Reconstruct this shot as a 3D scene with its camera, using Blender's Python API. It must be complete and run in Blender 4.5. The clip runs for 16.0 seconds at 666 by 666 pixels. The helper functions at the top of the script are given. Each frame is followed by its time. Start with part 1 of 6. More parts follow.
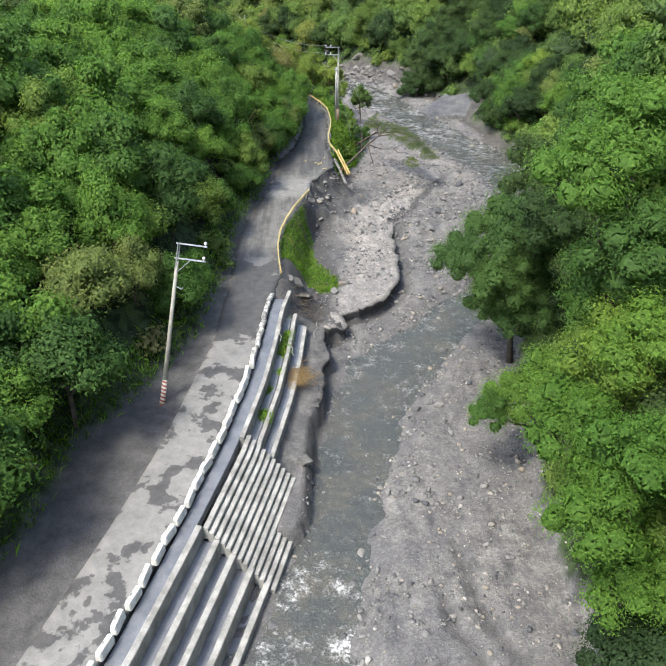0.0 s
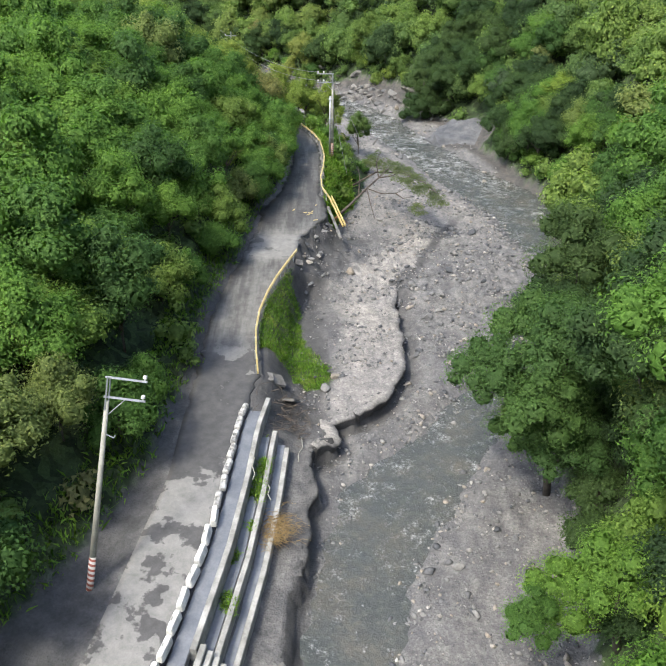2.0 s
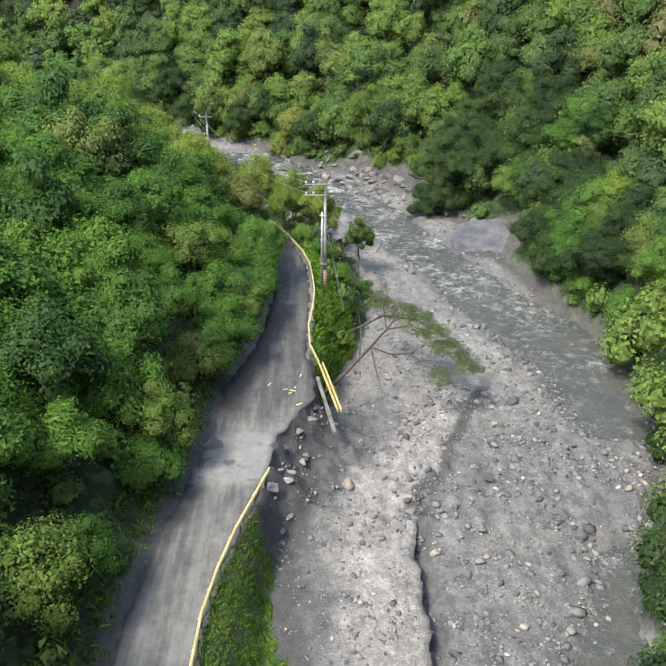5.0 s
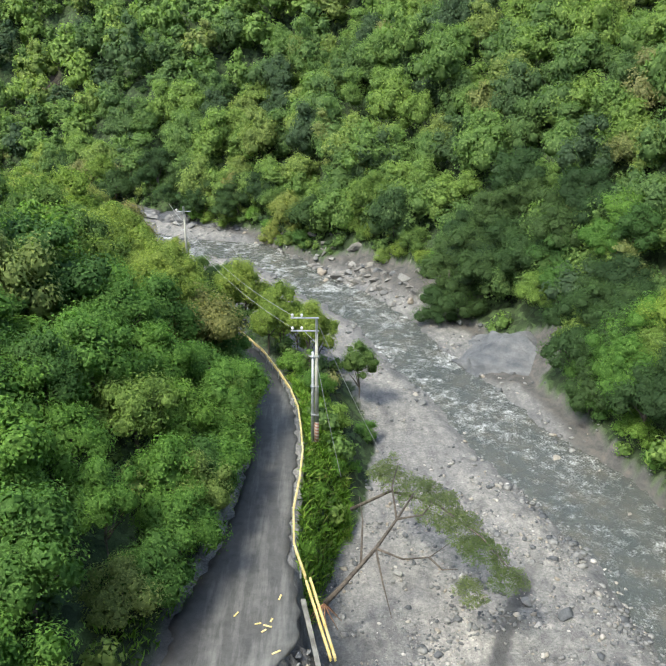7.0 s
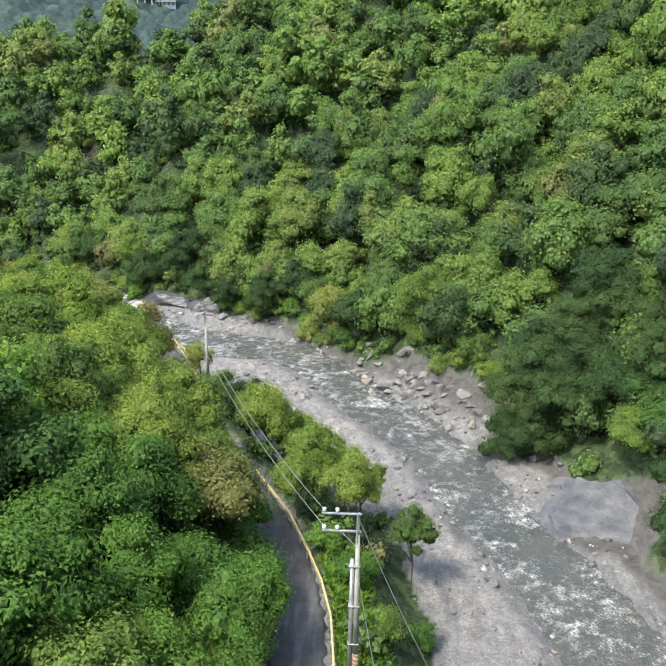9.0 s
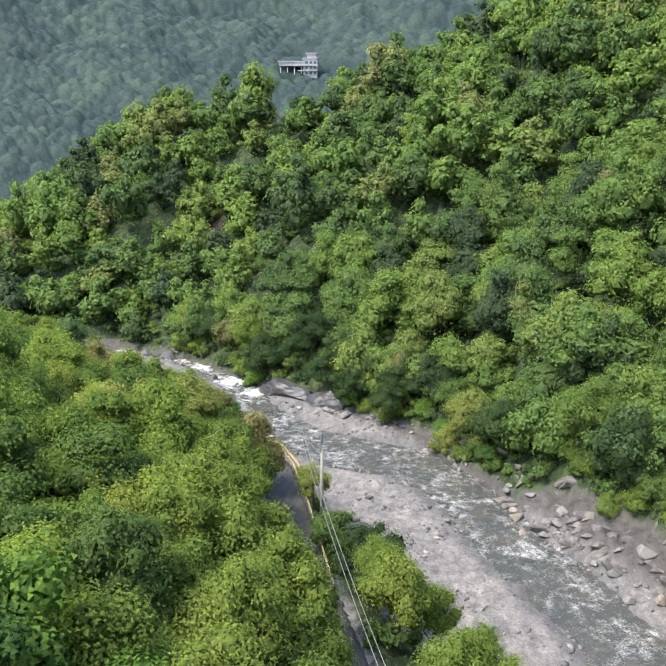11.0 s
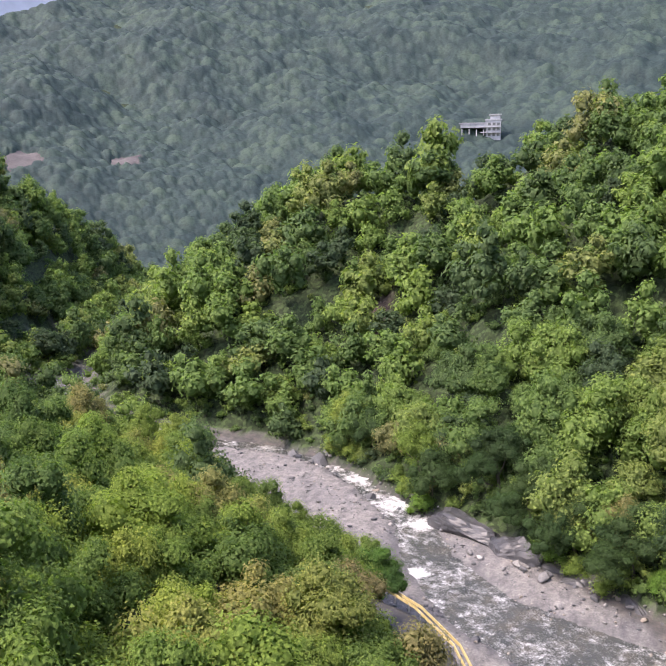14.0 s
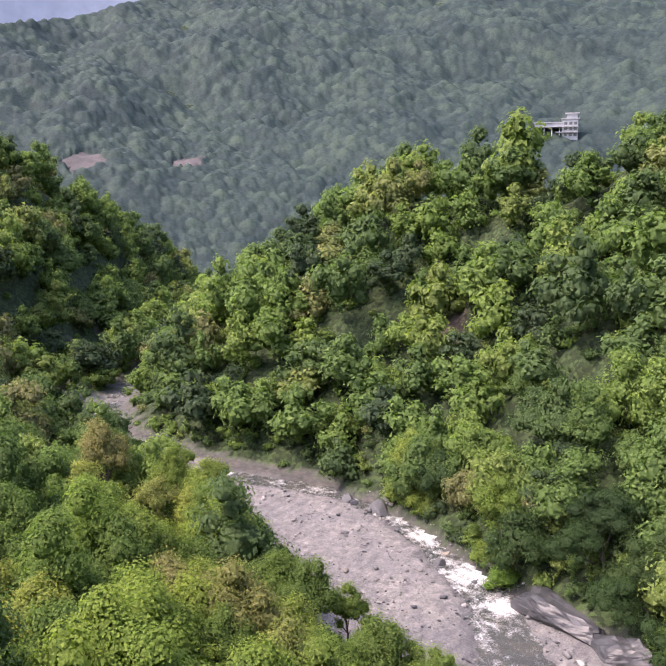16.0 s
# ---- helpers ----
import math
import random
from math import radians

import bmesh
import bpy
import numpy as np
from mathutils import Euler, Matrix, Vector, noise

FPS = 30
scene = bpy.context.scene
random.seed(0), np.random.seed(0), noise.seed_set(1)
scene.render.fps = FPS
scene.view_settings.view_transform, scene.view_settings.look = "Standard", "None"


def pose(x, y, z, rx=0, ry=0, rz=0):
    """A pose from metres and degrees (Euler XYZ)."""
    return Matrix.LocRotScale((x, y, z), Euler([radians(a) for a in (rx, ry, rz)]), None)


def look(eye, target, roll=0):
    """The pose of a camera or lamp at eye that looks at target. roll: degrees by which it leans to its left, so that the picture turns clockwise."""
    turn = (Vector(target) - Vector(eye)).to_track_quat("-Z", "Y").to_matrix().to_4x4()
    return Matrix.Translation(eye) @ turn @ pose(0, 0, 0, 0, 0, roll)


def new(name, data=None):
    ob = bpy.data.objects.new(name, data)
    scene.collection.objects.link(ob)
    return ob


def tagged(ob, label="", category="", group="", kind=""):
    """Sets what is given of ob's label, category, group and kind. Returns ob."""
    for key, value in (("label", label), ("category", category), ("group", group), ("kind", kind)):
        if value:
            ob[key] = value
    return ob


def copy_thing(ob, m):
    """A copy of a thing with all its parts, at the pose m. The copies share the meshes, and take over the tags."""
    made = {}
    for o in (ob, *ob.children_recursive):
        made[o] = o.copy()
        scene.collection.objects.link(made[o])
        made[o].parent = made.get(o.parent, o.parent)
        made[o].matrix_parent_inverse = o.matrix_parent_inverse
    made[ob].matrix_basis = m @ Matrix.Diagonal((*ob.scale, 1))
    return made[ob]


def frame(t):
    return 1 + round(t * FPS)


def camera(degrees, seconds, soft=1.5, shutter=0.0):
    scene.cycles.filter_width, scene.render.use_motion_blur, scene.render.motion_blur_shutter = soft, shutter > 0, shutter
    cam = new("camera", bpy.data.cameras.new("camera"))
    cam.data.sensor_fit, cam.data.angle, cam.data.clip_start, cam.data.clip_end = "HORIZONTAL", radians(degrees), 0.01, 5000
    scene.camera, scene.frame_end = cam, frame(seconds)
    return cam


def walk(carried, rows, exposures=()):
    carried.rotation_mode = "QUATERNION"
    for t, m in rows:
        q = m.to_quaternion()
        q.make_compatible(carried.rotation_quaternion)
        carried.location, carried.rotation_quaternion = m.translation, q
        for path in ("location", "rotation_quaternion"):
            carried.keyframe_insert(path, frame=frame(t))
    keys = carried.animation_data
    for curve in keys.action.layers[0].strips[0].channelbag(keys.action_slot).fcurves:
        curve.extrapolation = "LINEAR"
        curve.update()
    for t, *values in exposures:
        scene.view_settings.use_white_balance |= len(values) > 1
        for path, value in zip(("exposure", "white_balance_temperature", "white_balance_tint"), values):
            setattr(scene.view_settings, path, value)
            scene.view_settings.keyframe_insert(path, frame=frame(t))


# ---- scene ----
cam = camera(44.7, 16.0)
METRES, EYE, TILT, LEAN, TURN = 160.0, 40.0, -30.2, 0.0, 0.0
ROWS = [
    (0.0, 0.0, 0.0, 0.0, 0.0, 0.0, -0.0),
    (0.5, 0.0013, 0.0228, 0.0132, -0.0, 0.02, 0.03),
    (1.0, 0.0027, 0.0467, 0.0266, -0.0, 0.05, 0.07),
    (1.5, 0.0041, 0.0719, 0.041, 0.01, 0.06, 0.13),
    (2.0, 0.0052, 0.0987, 0.056, 0.02, 0.08, 0.16),
    (2.5, 0.0062, 0.1259, 0.0716, 0.03, 0.09, 0.19),
    (3.0, 0.0069, 0.1539, 0.0876, 0.01, 0.31, 0.15),
    (3.5, 0.0079, 0.1819, 0.1037, 0.03, 0.86, 0.2),
    (4.0, 0.0088, 0.2101, 0.1198, 0.06, 1.38, 0.21),
    (6.5, 0.0126, 0.3469, 0.1995, 0.0, 6.24, 0.12),
    (7.0, 0.0135, 0.3739, 0.2151, 0.01, 7.26, 0.11),
    (7.5, 0.0139, 0.4008, 0.2308, 0.08, 8.41, 0.05),
    (8.0, 0.0138, 0.428, 0.2465, 0.36, 9.52, -0.15),
    (8.5, 0.0129, 0.4552, 0.2626, 1.66, 10.6, -0.95),
    (11.0, -0.0106, 0.5839, 0.3419, 10.91, 15.41, -6.29),
    (11.5, -0.0191, 0.6109, 0.3574, 15.03, 15.99, -8.57),
    (12.0, -0.0286, 0.6374, 0.3725, 16.79, 16.74, -9.52),
    (12.5, -0.0388, 0.6634, 0.3877, 17.84, 17.59, -10.08),
    (13.0, -0.0499, 0.6896, 0.4026, 19.16, 18.3, -10.79),
    (13.5, -0.0614, 0.7157, 0.4176, 20.66, 18.15, -11.58),
    (14.0, -0.0734, 0.7418, 0.4327, 21.75, 17.97, -12.13),
    (14.5, -0.0863, 0.7674, 0.4479, 22.68, 17.79, -12.64),
    (15.0, -0.0995, 0.7929, 0.4626, 23.66, 17.61, -13.18),
    (15.5, -0.1131, 0.8177, 0.477, 24.81, 17.39, -13.8),
    (16.0, -0.1274, 0.8424, 0.4912, 25.88, 17.19, -14.38),
]
walk(cam, [(t, pose(0, 0, EYE, TILT, LEAN, TURN) @ pose(METRES * x, METRES * y, METRES * z, 90 + pitch, roll, yaw)) for t, x, y, z, yaw, pitch, roll in ROWS],
     [(0.0, 1.58, 6500, 8), (4.2, 1.60, 6500, 8), (7.0, 1.72, 6500, 2), (8.7, 1.78, 6480, 6), (11.0, 1.71, 6480, 12), (13.5, 1.68, 6640, 23), (16.0, 1.72, 6820, 30)])

# ---- light ----
SUN_EL, SUN_AZ = 57.0, 226.0        # degrees; azimuth clockwise from +y
world = bpy.data.worlds.new("sky")
scene.world = world
world.use_nodes = True
wn = world.node_tree
sky = wn.nodes.new("ShaderNodeTexSky")
sky.sky_type = "NISHITA"
sky.sun_disc = False
sky.sun_elevation, sky.sun_rotation = radians(SUN_EL), radians(SUN_AZ)
sky.air_density, sky.dust_density = 1.0, 3.0
wn.links.new(sky.outputs[0], wn.nodes["Background"].inputs[0])
wn.nodes["Background"].inputs[1].default_value = 0.15
sun = bpy.data.lights.new("sun", "SUN")
sun.energy, sun.angle, sun.color = 1.65, radians(9.0), (1.0, 0.94, 0.82)
az, el = radians(SUN_AZ), radians(SUN_EL)
sun_dir = Vector((math.sin(az) * math.cos(el), math.cos(az) * math.cos(el), math.sin(el)))
sun_ob = new("sun", sun)
sun_ob.matrix_world = look(sun_dir * 200, (0, 0, 0))


# ---- materials ----
def material(name, rough=0.8, metal=0.0, spec=0.3):
    m = bpy.data.materials.new(name)
    m.use_nodes = True
    b = m.node_tree.nodes["Principled BSDF"]
    b.inputs["Roughness"].default_value = rough
    b.inputs["Metallic"].default_value = metal
    b.inputs["Specular IOR Level"].default_value = spec
    return m, m.node_tree, b


def coords(nt):
    return nt.nodes.new("ShaderNodeNewGeometry").outputs["Position"]


def noise_tex(nt, vec, scale, detail=4.0, rough=0.6, stretch=None):
    if stretch:
        mp = nt.nodes.new("ShaderNodeMapping")
        mp.inputs["Scale"].default_value = stretch
        nt.links.new(vec, mp.inputs["Vector"])
        vec = mp.outputs[0]
    turn = nt.nodes.new("ShaderNodeMapping")
    turn.inputs["Rotation"].default_value = (0.7, 0.45, 0.9)
    nt.links.new(vec, turn.inputs["Vector"])
    vec = turn.outputs[0]
    n = nt.nodes.new("ShaderNodeTexNoise")
    n.inputs["Scale"].default_value, n.inputs["Detail"].default_value, n.inputs["Roughness"].default_value = scale, detail, rough
    nt.links.new(vec, n.inputs["Vector"])
    return n.outputs["Fac"]


def ramp(nt, fac, stops):
    r = nt.nodes.new("ShaderNodeValToRGB")
    while len(r.color_ramp.elements) < len(stops):
        r.color_ramp.elements.new(0.5)
    for e, (p, c) in zip(r.color_ramp.elements, stops):
        e.position, e.color = p, (*c, 1)
    nt.links.new(fac, r.inputs[0])
    return r.outputs[0]


def mixc(nt, fac, a, b, mode="MIX"):
    m = nt.nodes.new("ShaderNodeMix")
    m.data_type, m.blend_type = "RGBA", mode
    for sock, v in ((m.inputs[0], fac), (m.inputs[6], a), (m.inputs[7], b)):
        if isinstance(v, bpy.types.NodeSocket):
            nt.links.new(v, sock)
        elif isinstance(v, tuple):
            sock.default_value = (*v, 1)
        else:
            sock.default_value = v
    return m.outputs[2]


def maths(nt, op, a, b=0.0, c=0.0, clamp=False):
    m = nt.nodes.new("ShaderNodeMath")
    m.operation, m.use_clamp = op, clamp
    for sock, v in zip(m.inputs, (a, b, c)):
        if isinstance(v, bpy.types.NodeSocket):
            nt.links.new(v, sock)
        else:
            sock.default_value = v
    return m.outputs[0]


def attr(nt, name):
    a = nt.nodes.new("ShaderNodeAttribute")
    a.attribute_name = name
    return a.outputs["Fac"]


def bump(nt, bsdf, height, strength, dist):
    b = nt.nodes.new("ShaderNodeBump")
    b.inputs["Strength"].default_value, b.inputs["Distance"].default_value = strength, dist
    nt.links.new(height, b.inputs["Height"])
    nt.links.new(b.outputs[0], bsdf.inputs["Normal"])


def two_tone(name, ca, cb, scale, rough=0.85, fine=9.0, metal=0.0, spec=0.3, relief=0.02, lo=0.35, hi=0.65):
    m, nt, b = material(name, rough, metal, spec)
    p = coords(nt)
    col = ramp(nt, noise_tex(nt, p, scale), [(lo, ca), (hi, cb)])
    f = noise_tex(nt, p, scale * fine, 3.0)
    col = mixc(nt, 0.35, col, ramp(nt, f, [(0.3, (0.45, 0.45, 0.45)), (0.7, (1, 1, 1))]), "MULTIPLY")
    nt.links.new(col, b.inputs["Base Color"])
    bump(nt, b, f, 0.6, relief)
    return m


def leaf_material(name, stops, per_object, grain=5.0):
    m, nt, b = material(name, 0.68, 0.0, 0.2)
    if per_object:
        pick = nt.nodes.new("ShaderNodeObjectInfo").outputs["Random"]
    else:
        pick = attr(nt, "tint")
    col = ramp(nt, pick, stops)
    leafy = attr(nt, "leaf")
    # low values, held by inner clumps, put shade into the leaf colour
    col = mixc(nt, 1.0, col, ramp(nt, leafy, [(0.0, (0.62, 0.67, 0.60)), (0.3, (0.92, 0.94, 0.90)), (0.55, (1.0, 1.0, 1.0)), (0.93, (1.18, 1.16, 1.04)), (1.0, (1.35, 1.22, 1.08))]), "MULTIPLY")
    mott = noise_tex(nt, coords(nt), grain, 3.0, 0.7)
    col = mixc(nt, 1.0, col, ramp(nt, mott, [(0.32, (0.76, 0.76, 0.76)), (0.5, (1.0, 1.0, 1.0)), (0.68, (1.2, 1.2, 1.12))]), "MULTIPLY")
    nt.links.new(col, b.inputs["Base Color"])
    tr = nt.nodes.new("ShaderNodeBsdfTranslucent")
    nt.links.new(mixc(nt, 1.0, col, (1.0, 1.12, 0.7), "MULTIPLY"), tr.inputs[0])
    mx = nt.nodes.new("ShaderNodeMixShader")
    mx.inputs[0].default_value = 0.5
    out = nt.nodes["Material Output"]
    nt.links.new(b.outputs[0], mx.inputs[1])
    nt.links.new(tr.outputs[0], mx.inputs[2])
    nt.links.new(mx.outputs[0], out.inputs[0])
    return m


GREENS = [(0.0, (0.064, 0.128, 0.040)), (0.25, (0.096, 0.190, 0.044)), (0.5, (0.122, 0.236, 0.047)), (0.75, (0.152, 0.266, 0.051)),
          (0.9, (0.170, 0.252, 0.062)), (1.0, (0.186, 0.236, 0.080))]
# valley haze is put into these slope greens: bluer and less saturated
OLIVES = [(0.0, (0.066, 0.106, 0.056)), (0.25, (0.106, 0.172, 0.062)), (0.5, (0.142, 0.226, 0.066)), (0.72, (0.184, 0.268, 0.070)),
          (0.88, (0.196, 0.246, 0.080)), (1.0, (0.216, 0.222, 0.104))]
# greens of the far mountain, with distance haze mixed in as blue
FAR_HAZE_GREENS = [(0.0, (0.036, 0.062, 0.066)), (0.5, (0.056, 0.090, 0.088)), (1.0, (0.084, 0.128, 0.106))]
M_LEAF = leaf_material("leaves", GREENS, True)
M_WOODS = leaf_material("woods_leaves", OLIVES, False, 2.6)
M_SIDE = leaf_material("roadside_leaves", GREENS, False, 4.0)
M_SIDE_LATE = leaf_material("hillside_leaves", [(0.0, (0.090, 0.155, 0.046)), (0.35, (0.165, 0.252, 0.052)), (0.7, (0.236, 0.316, 0.058)), (0.90, (0.280, 0.320, 0.076)), (1.0, (0.275, 0.225, 0.110))], False, 4.0)
# darker green trees, darkened further because they stand in shade
M_DUSK = leaf_material("dark_shaded_leaves", [(0.0, (0.040, 0.074, 0.032)), (0.5, (0.054, 0.100, 0.036)), (1.0, (0.080, 0.128, 0.044))], True)
M_BRIGHT = leaf_material("young_leaves", [(0.0, (0.092, 0.195, 0.036)), (0.6, (0.130, 0.240, 0.040)), (1.0, (0.185, 0.262, 0.050))], True)
# leaf greens lowered to put shade on the tree over the stream
M_SHADY = leaf_material("shaded_leaves", [(0.0, (0.070, 0.135, 0.044)), (1.0, (0.098, 0.176, 0.050))], True)
M_LATE = leaf_material("olive_leaves", [(0.0, (0.105, 0.170, 0.050)), (0.4, (0.170, 0.248, 0.054)), (0.85, (0.230, 0.295, 0.066)), (1.0, (0.260, 0.225, 0.110))], True)
M_FAR = leaf_material("far_hazed_leaves", FAR_HAZE_GREENS, False, 0.45)
M_GRASS = leaf_material("grass_blades", [(0.0, (0.105, 0.215, 0.030)), (0.6, (0.170, 0.300, 0.040)), (1.0, (0.250, 0.260, 0.090))], False)
M_FEATHER = leaf_material("feathery_leaves", [(0.0, (0.09, 0.125, 0.05)), (1.0, (0.13, 0.16, 0.07))], True)
M_BARK = two_tone("bark", (0.05, 0.043, 0.034), (0.12, 0.105, 0.085), 2.0)
M_DEADWOOD = two_tone("dead_wood", (0.045, 0.037, 0.030), (0.105, 0.088, 0.072), 3.0)
M_CONCRETE = two_tone("weathered_concrete", (0.20, 0.20, 0.187), (0.38, 0.38, 0.36), 0.9, 0.85, 11.0)
M_WETCONC = two_tone("damp_concrete", (0.115, 0.125, 0.142), (0.185, 0.195, 0.212), 0.8, 0.4, 9.0, 0.0, 0.5)
M_BLOCK = two_tone("white_barrier_concrete", (0.55, 0.55, 0.52), (0.82, 0.82, 0.80), 2.2, 0.7)
M_KERB = two_tone("worn_kerb_paint", (0.16, 0.16, 0.155), (0.62, 0.62, 0.60), 1.9, 0.75, 5.0)
M_STEEL = two_tone("galvanised_steel", (0.30, 0.32, 0.33), (0.43, 0.45, 0.46), 3.0, 0.45, 8.0, 0.6)
M_POLE = two_tone("pole_concrete", (0.25, 0.25, 0.215), (0.36, 0.36, 0.315), 1.5, 0.8)
M_YELLOW = two_tone("yellow_rail_paint", (0.54, 0.42, 0.15), (0.70, 0.58, 0.30), 1.6, 0.5)
M_RUST = two_tone("rusted_steel", (0.16, 0.08, 0.045), (0.30, 0.16, 0.09), 4.0)
M_PORCELAIN = two_tone("porcelain", (0.46, 0.46, 0.45), (0.60, 0.60, 0.59), 3.0, 0.25)
M_WIRE = two_tone("cable_sheath", (0.16, 0.17, 0.17), (0.26, 0.27, 0.27), 3.0, 0.5)
M_HOUSE = two_tone("painted_house_wall", (0.36, 0.37, 0.38), (0.50, 0.51, 0.52), 0.3, 0.8)
M_GLASS = two_tone("dark_window_glass", (0.08, 0.09, 0.09), (0.13, 0.14, 0.14), 1.0, 0.1, 9.0, 0.0, 0.6)
M_FARROAD = two_tone("distant_cut_slope", (0.066, 0.062, 0.062), (0.110, 0.102, 0.100), 0.1)


def stone_material(name, stops, island):
    m, nt, b = material(name, 0.8)
    p = coords(nt)
    if island:
        pick = attr(nt, "tint")
    else:
        pick = nt.nodes.new("ShaderNodeObjectInfo").outputs["Random"]
    f = noise_tex(nt, p, 5.0)
    col = mixc(nt, 0.6, ramp(nt, pick, stops), ramp(nt, f, [(0.3, (0.45, 0.45, 0.45)), (0.7, (1.1, 1.1, 1.1))]), "MULTIPLY")
    nt.links.new(col, b.inputs["Base Color"])
    bump(nt, b, f, 0.7, 0.06)
    return m


STONES = [(0.0, (0.075, 0.080, 0.088)), (0.4, (0.145, 0.147, 0.150)), (0.78, (0.235, 0.232, 0.222)), (0.90, (0.27, 0.235, 0.19)), (1.0, (0.42, 0.41, 0.39))]
M_STONES = stone_material("river_stones", STONES, True)
M_BOULDER = stone_material("boulder_stone", STONES, False)


def ground_material():
    m, nt, b = material("ground", 0.9)
    p = coords(nt)
    n1, n2, n3 = noise_tex(nt, p, 0.13), noise_tex(nt, p, 0.9, 5.0, 0.7), noise_tex(nt, p, 5.5, 4.0, 0.75)
    gravel = ramp(nt, n2, [(0.3, (0.080, 0.081, 0.083)), (0.5, (0.140, 0.140, 0.139)), (0.72, (0.215, 0.213, 0.208))])
    gravel = mixc(nt, ramp(nt, n1, [(0.42, (0, 0, 0)), (0.6, (0.5, 0.5, 0.5))]), gravel, (0.105, 0.107, 0.115))
    vor = nt.nodes.new("ShaderNodeTexVoronoi")
    vor.inputs["Scale"].default_value = 6.5
    nt.links.new(p, vor.inputs["Vector"])
    cell = nt.nodes.new("ShaderNodeSeparateColor")
    nt.links.new(vor.outputs["Color"], cell.inputs[0])
    drift = noise_tex(nt, p, 0.5, 5.0, 0.7, (1.6, 0.4, 1))
    gravel = mixc(nt, 0.55, gravel, ramp(nt, drift, [(0.34, (0.45, 0.45, 0.48)), (0.48, (0.95, 0.93, 0.91)), (0.66, (1.4, 1.36, 1.3))]), "MULTIPLY")
    gravel = mixc(nt, 0.36, gravel, ramp(nt, cell.outputs[0], [(0.0, (0.45, 0.45, 0.46)), (0.6, (1.0, 1.0, 1.0)), (0.95, (1.6, 1.58, 1.54))]), "MULTIPLY")
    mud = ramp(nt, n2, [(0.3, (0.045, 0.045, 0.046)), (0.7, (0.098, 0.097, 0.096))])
    leafy = nt.nodes.new("ShaderNodeTexVoronoi")
    leafy.inputs["Scale"].default_value = 1.6
    nt.links.new(p, leafy.inputs["Vector"])
    lc = nt.nodes.new("ShaderNodeSeparateColor")
    nt.links.new(leafy.outputs["Color"], lc.inputs[0])
    # forest floor greens made very dark, with the shade under trees included
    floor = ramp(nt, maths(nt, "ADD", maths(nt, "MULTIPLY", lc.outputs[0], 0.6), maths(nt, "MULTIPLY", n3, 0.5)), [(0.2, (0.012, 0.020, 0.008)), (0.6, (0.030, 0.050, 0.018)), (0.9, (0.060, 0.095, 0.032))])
    grass = ramp(nt, n3, [(0.3, (0.055, 0.090, 0.028)), (0.7, (0.100, 0.140, 0.046))])
    cliff = ramp(nt, noise_tex(nt, p, 0.7, 6.0, 0.7, (1, 1, 2.4)), [(0.3, (0.035, 0.035, 0.036)), (0.5, (0.075, 0.073, 0.070)), (0.75, (0.135, 0.118, 0.102))])
    gravel = mixc(nt, attr(nt, "dry"), gravel, mixc(nt, 1.0, gravel, (1.68, 1.63, 1.55), "MULTIPLY"))
    col = mixc(nt, attr(nt, "mud"), gravel, mud)
    col = mixc(nt, attr(nt, "rock"), col, cliff)
    col = mixc(nt, attr(nt, "grass"), col, grass)
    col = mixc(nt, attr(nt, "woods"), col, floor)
    col = mixc(nt, attr(nt, "scar"), col, ramp(nt, n2, [(0.3, (0.046, 0.036, 0.030)), (0.7, (0.100, 0.078, 0.064))]))
    col = mixc(nt, 0.4, col, ramp(nt, n3, [(0.3, (0.5, 0.5, 0.5)), (0.7, (1.15, 1.15, 1.15))]), "MULTIPLY")
    nt.links.new(col, b.inputs["Base Color"])
    bump(nt, b, maths(nt, "ADD", n3, maths(nt, "MULTIPLY", vor.outputs["Distance"], 0.4)), 0.8, 0.10)
    return m


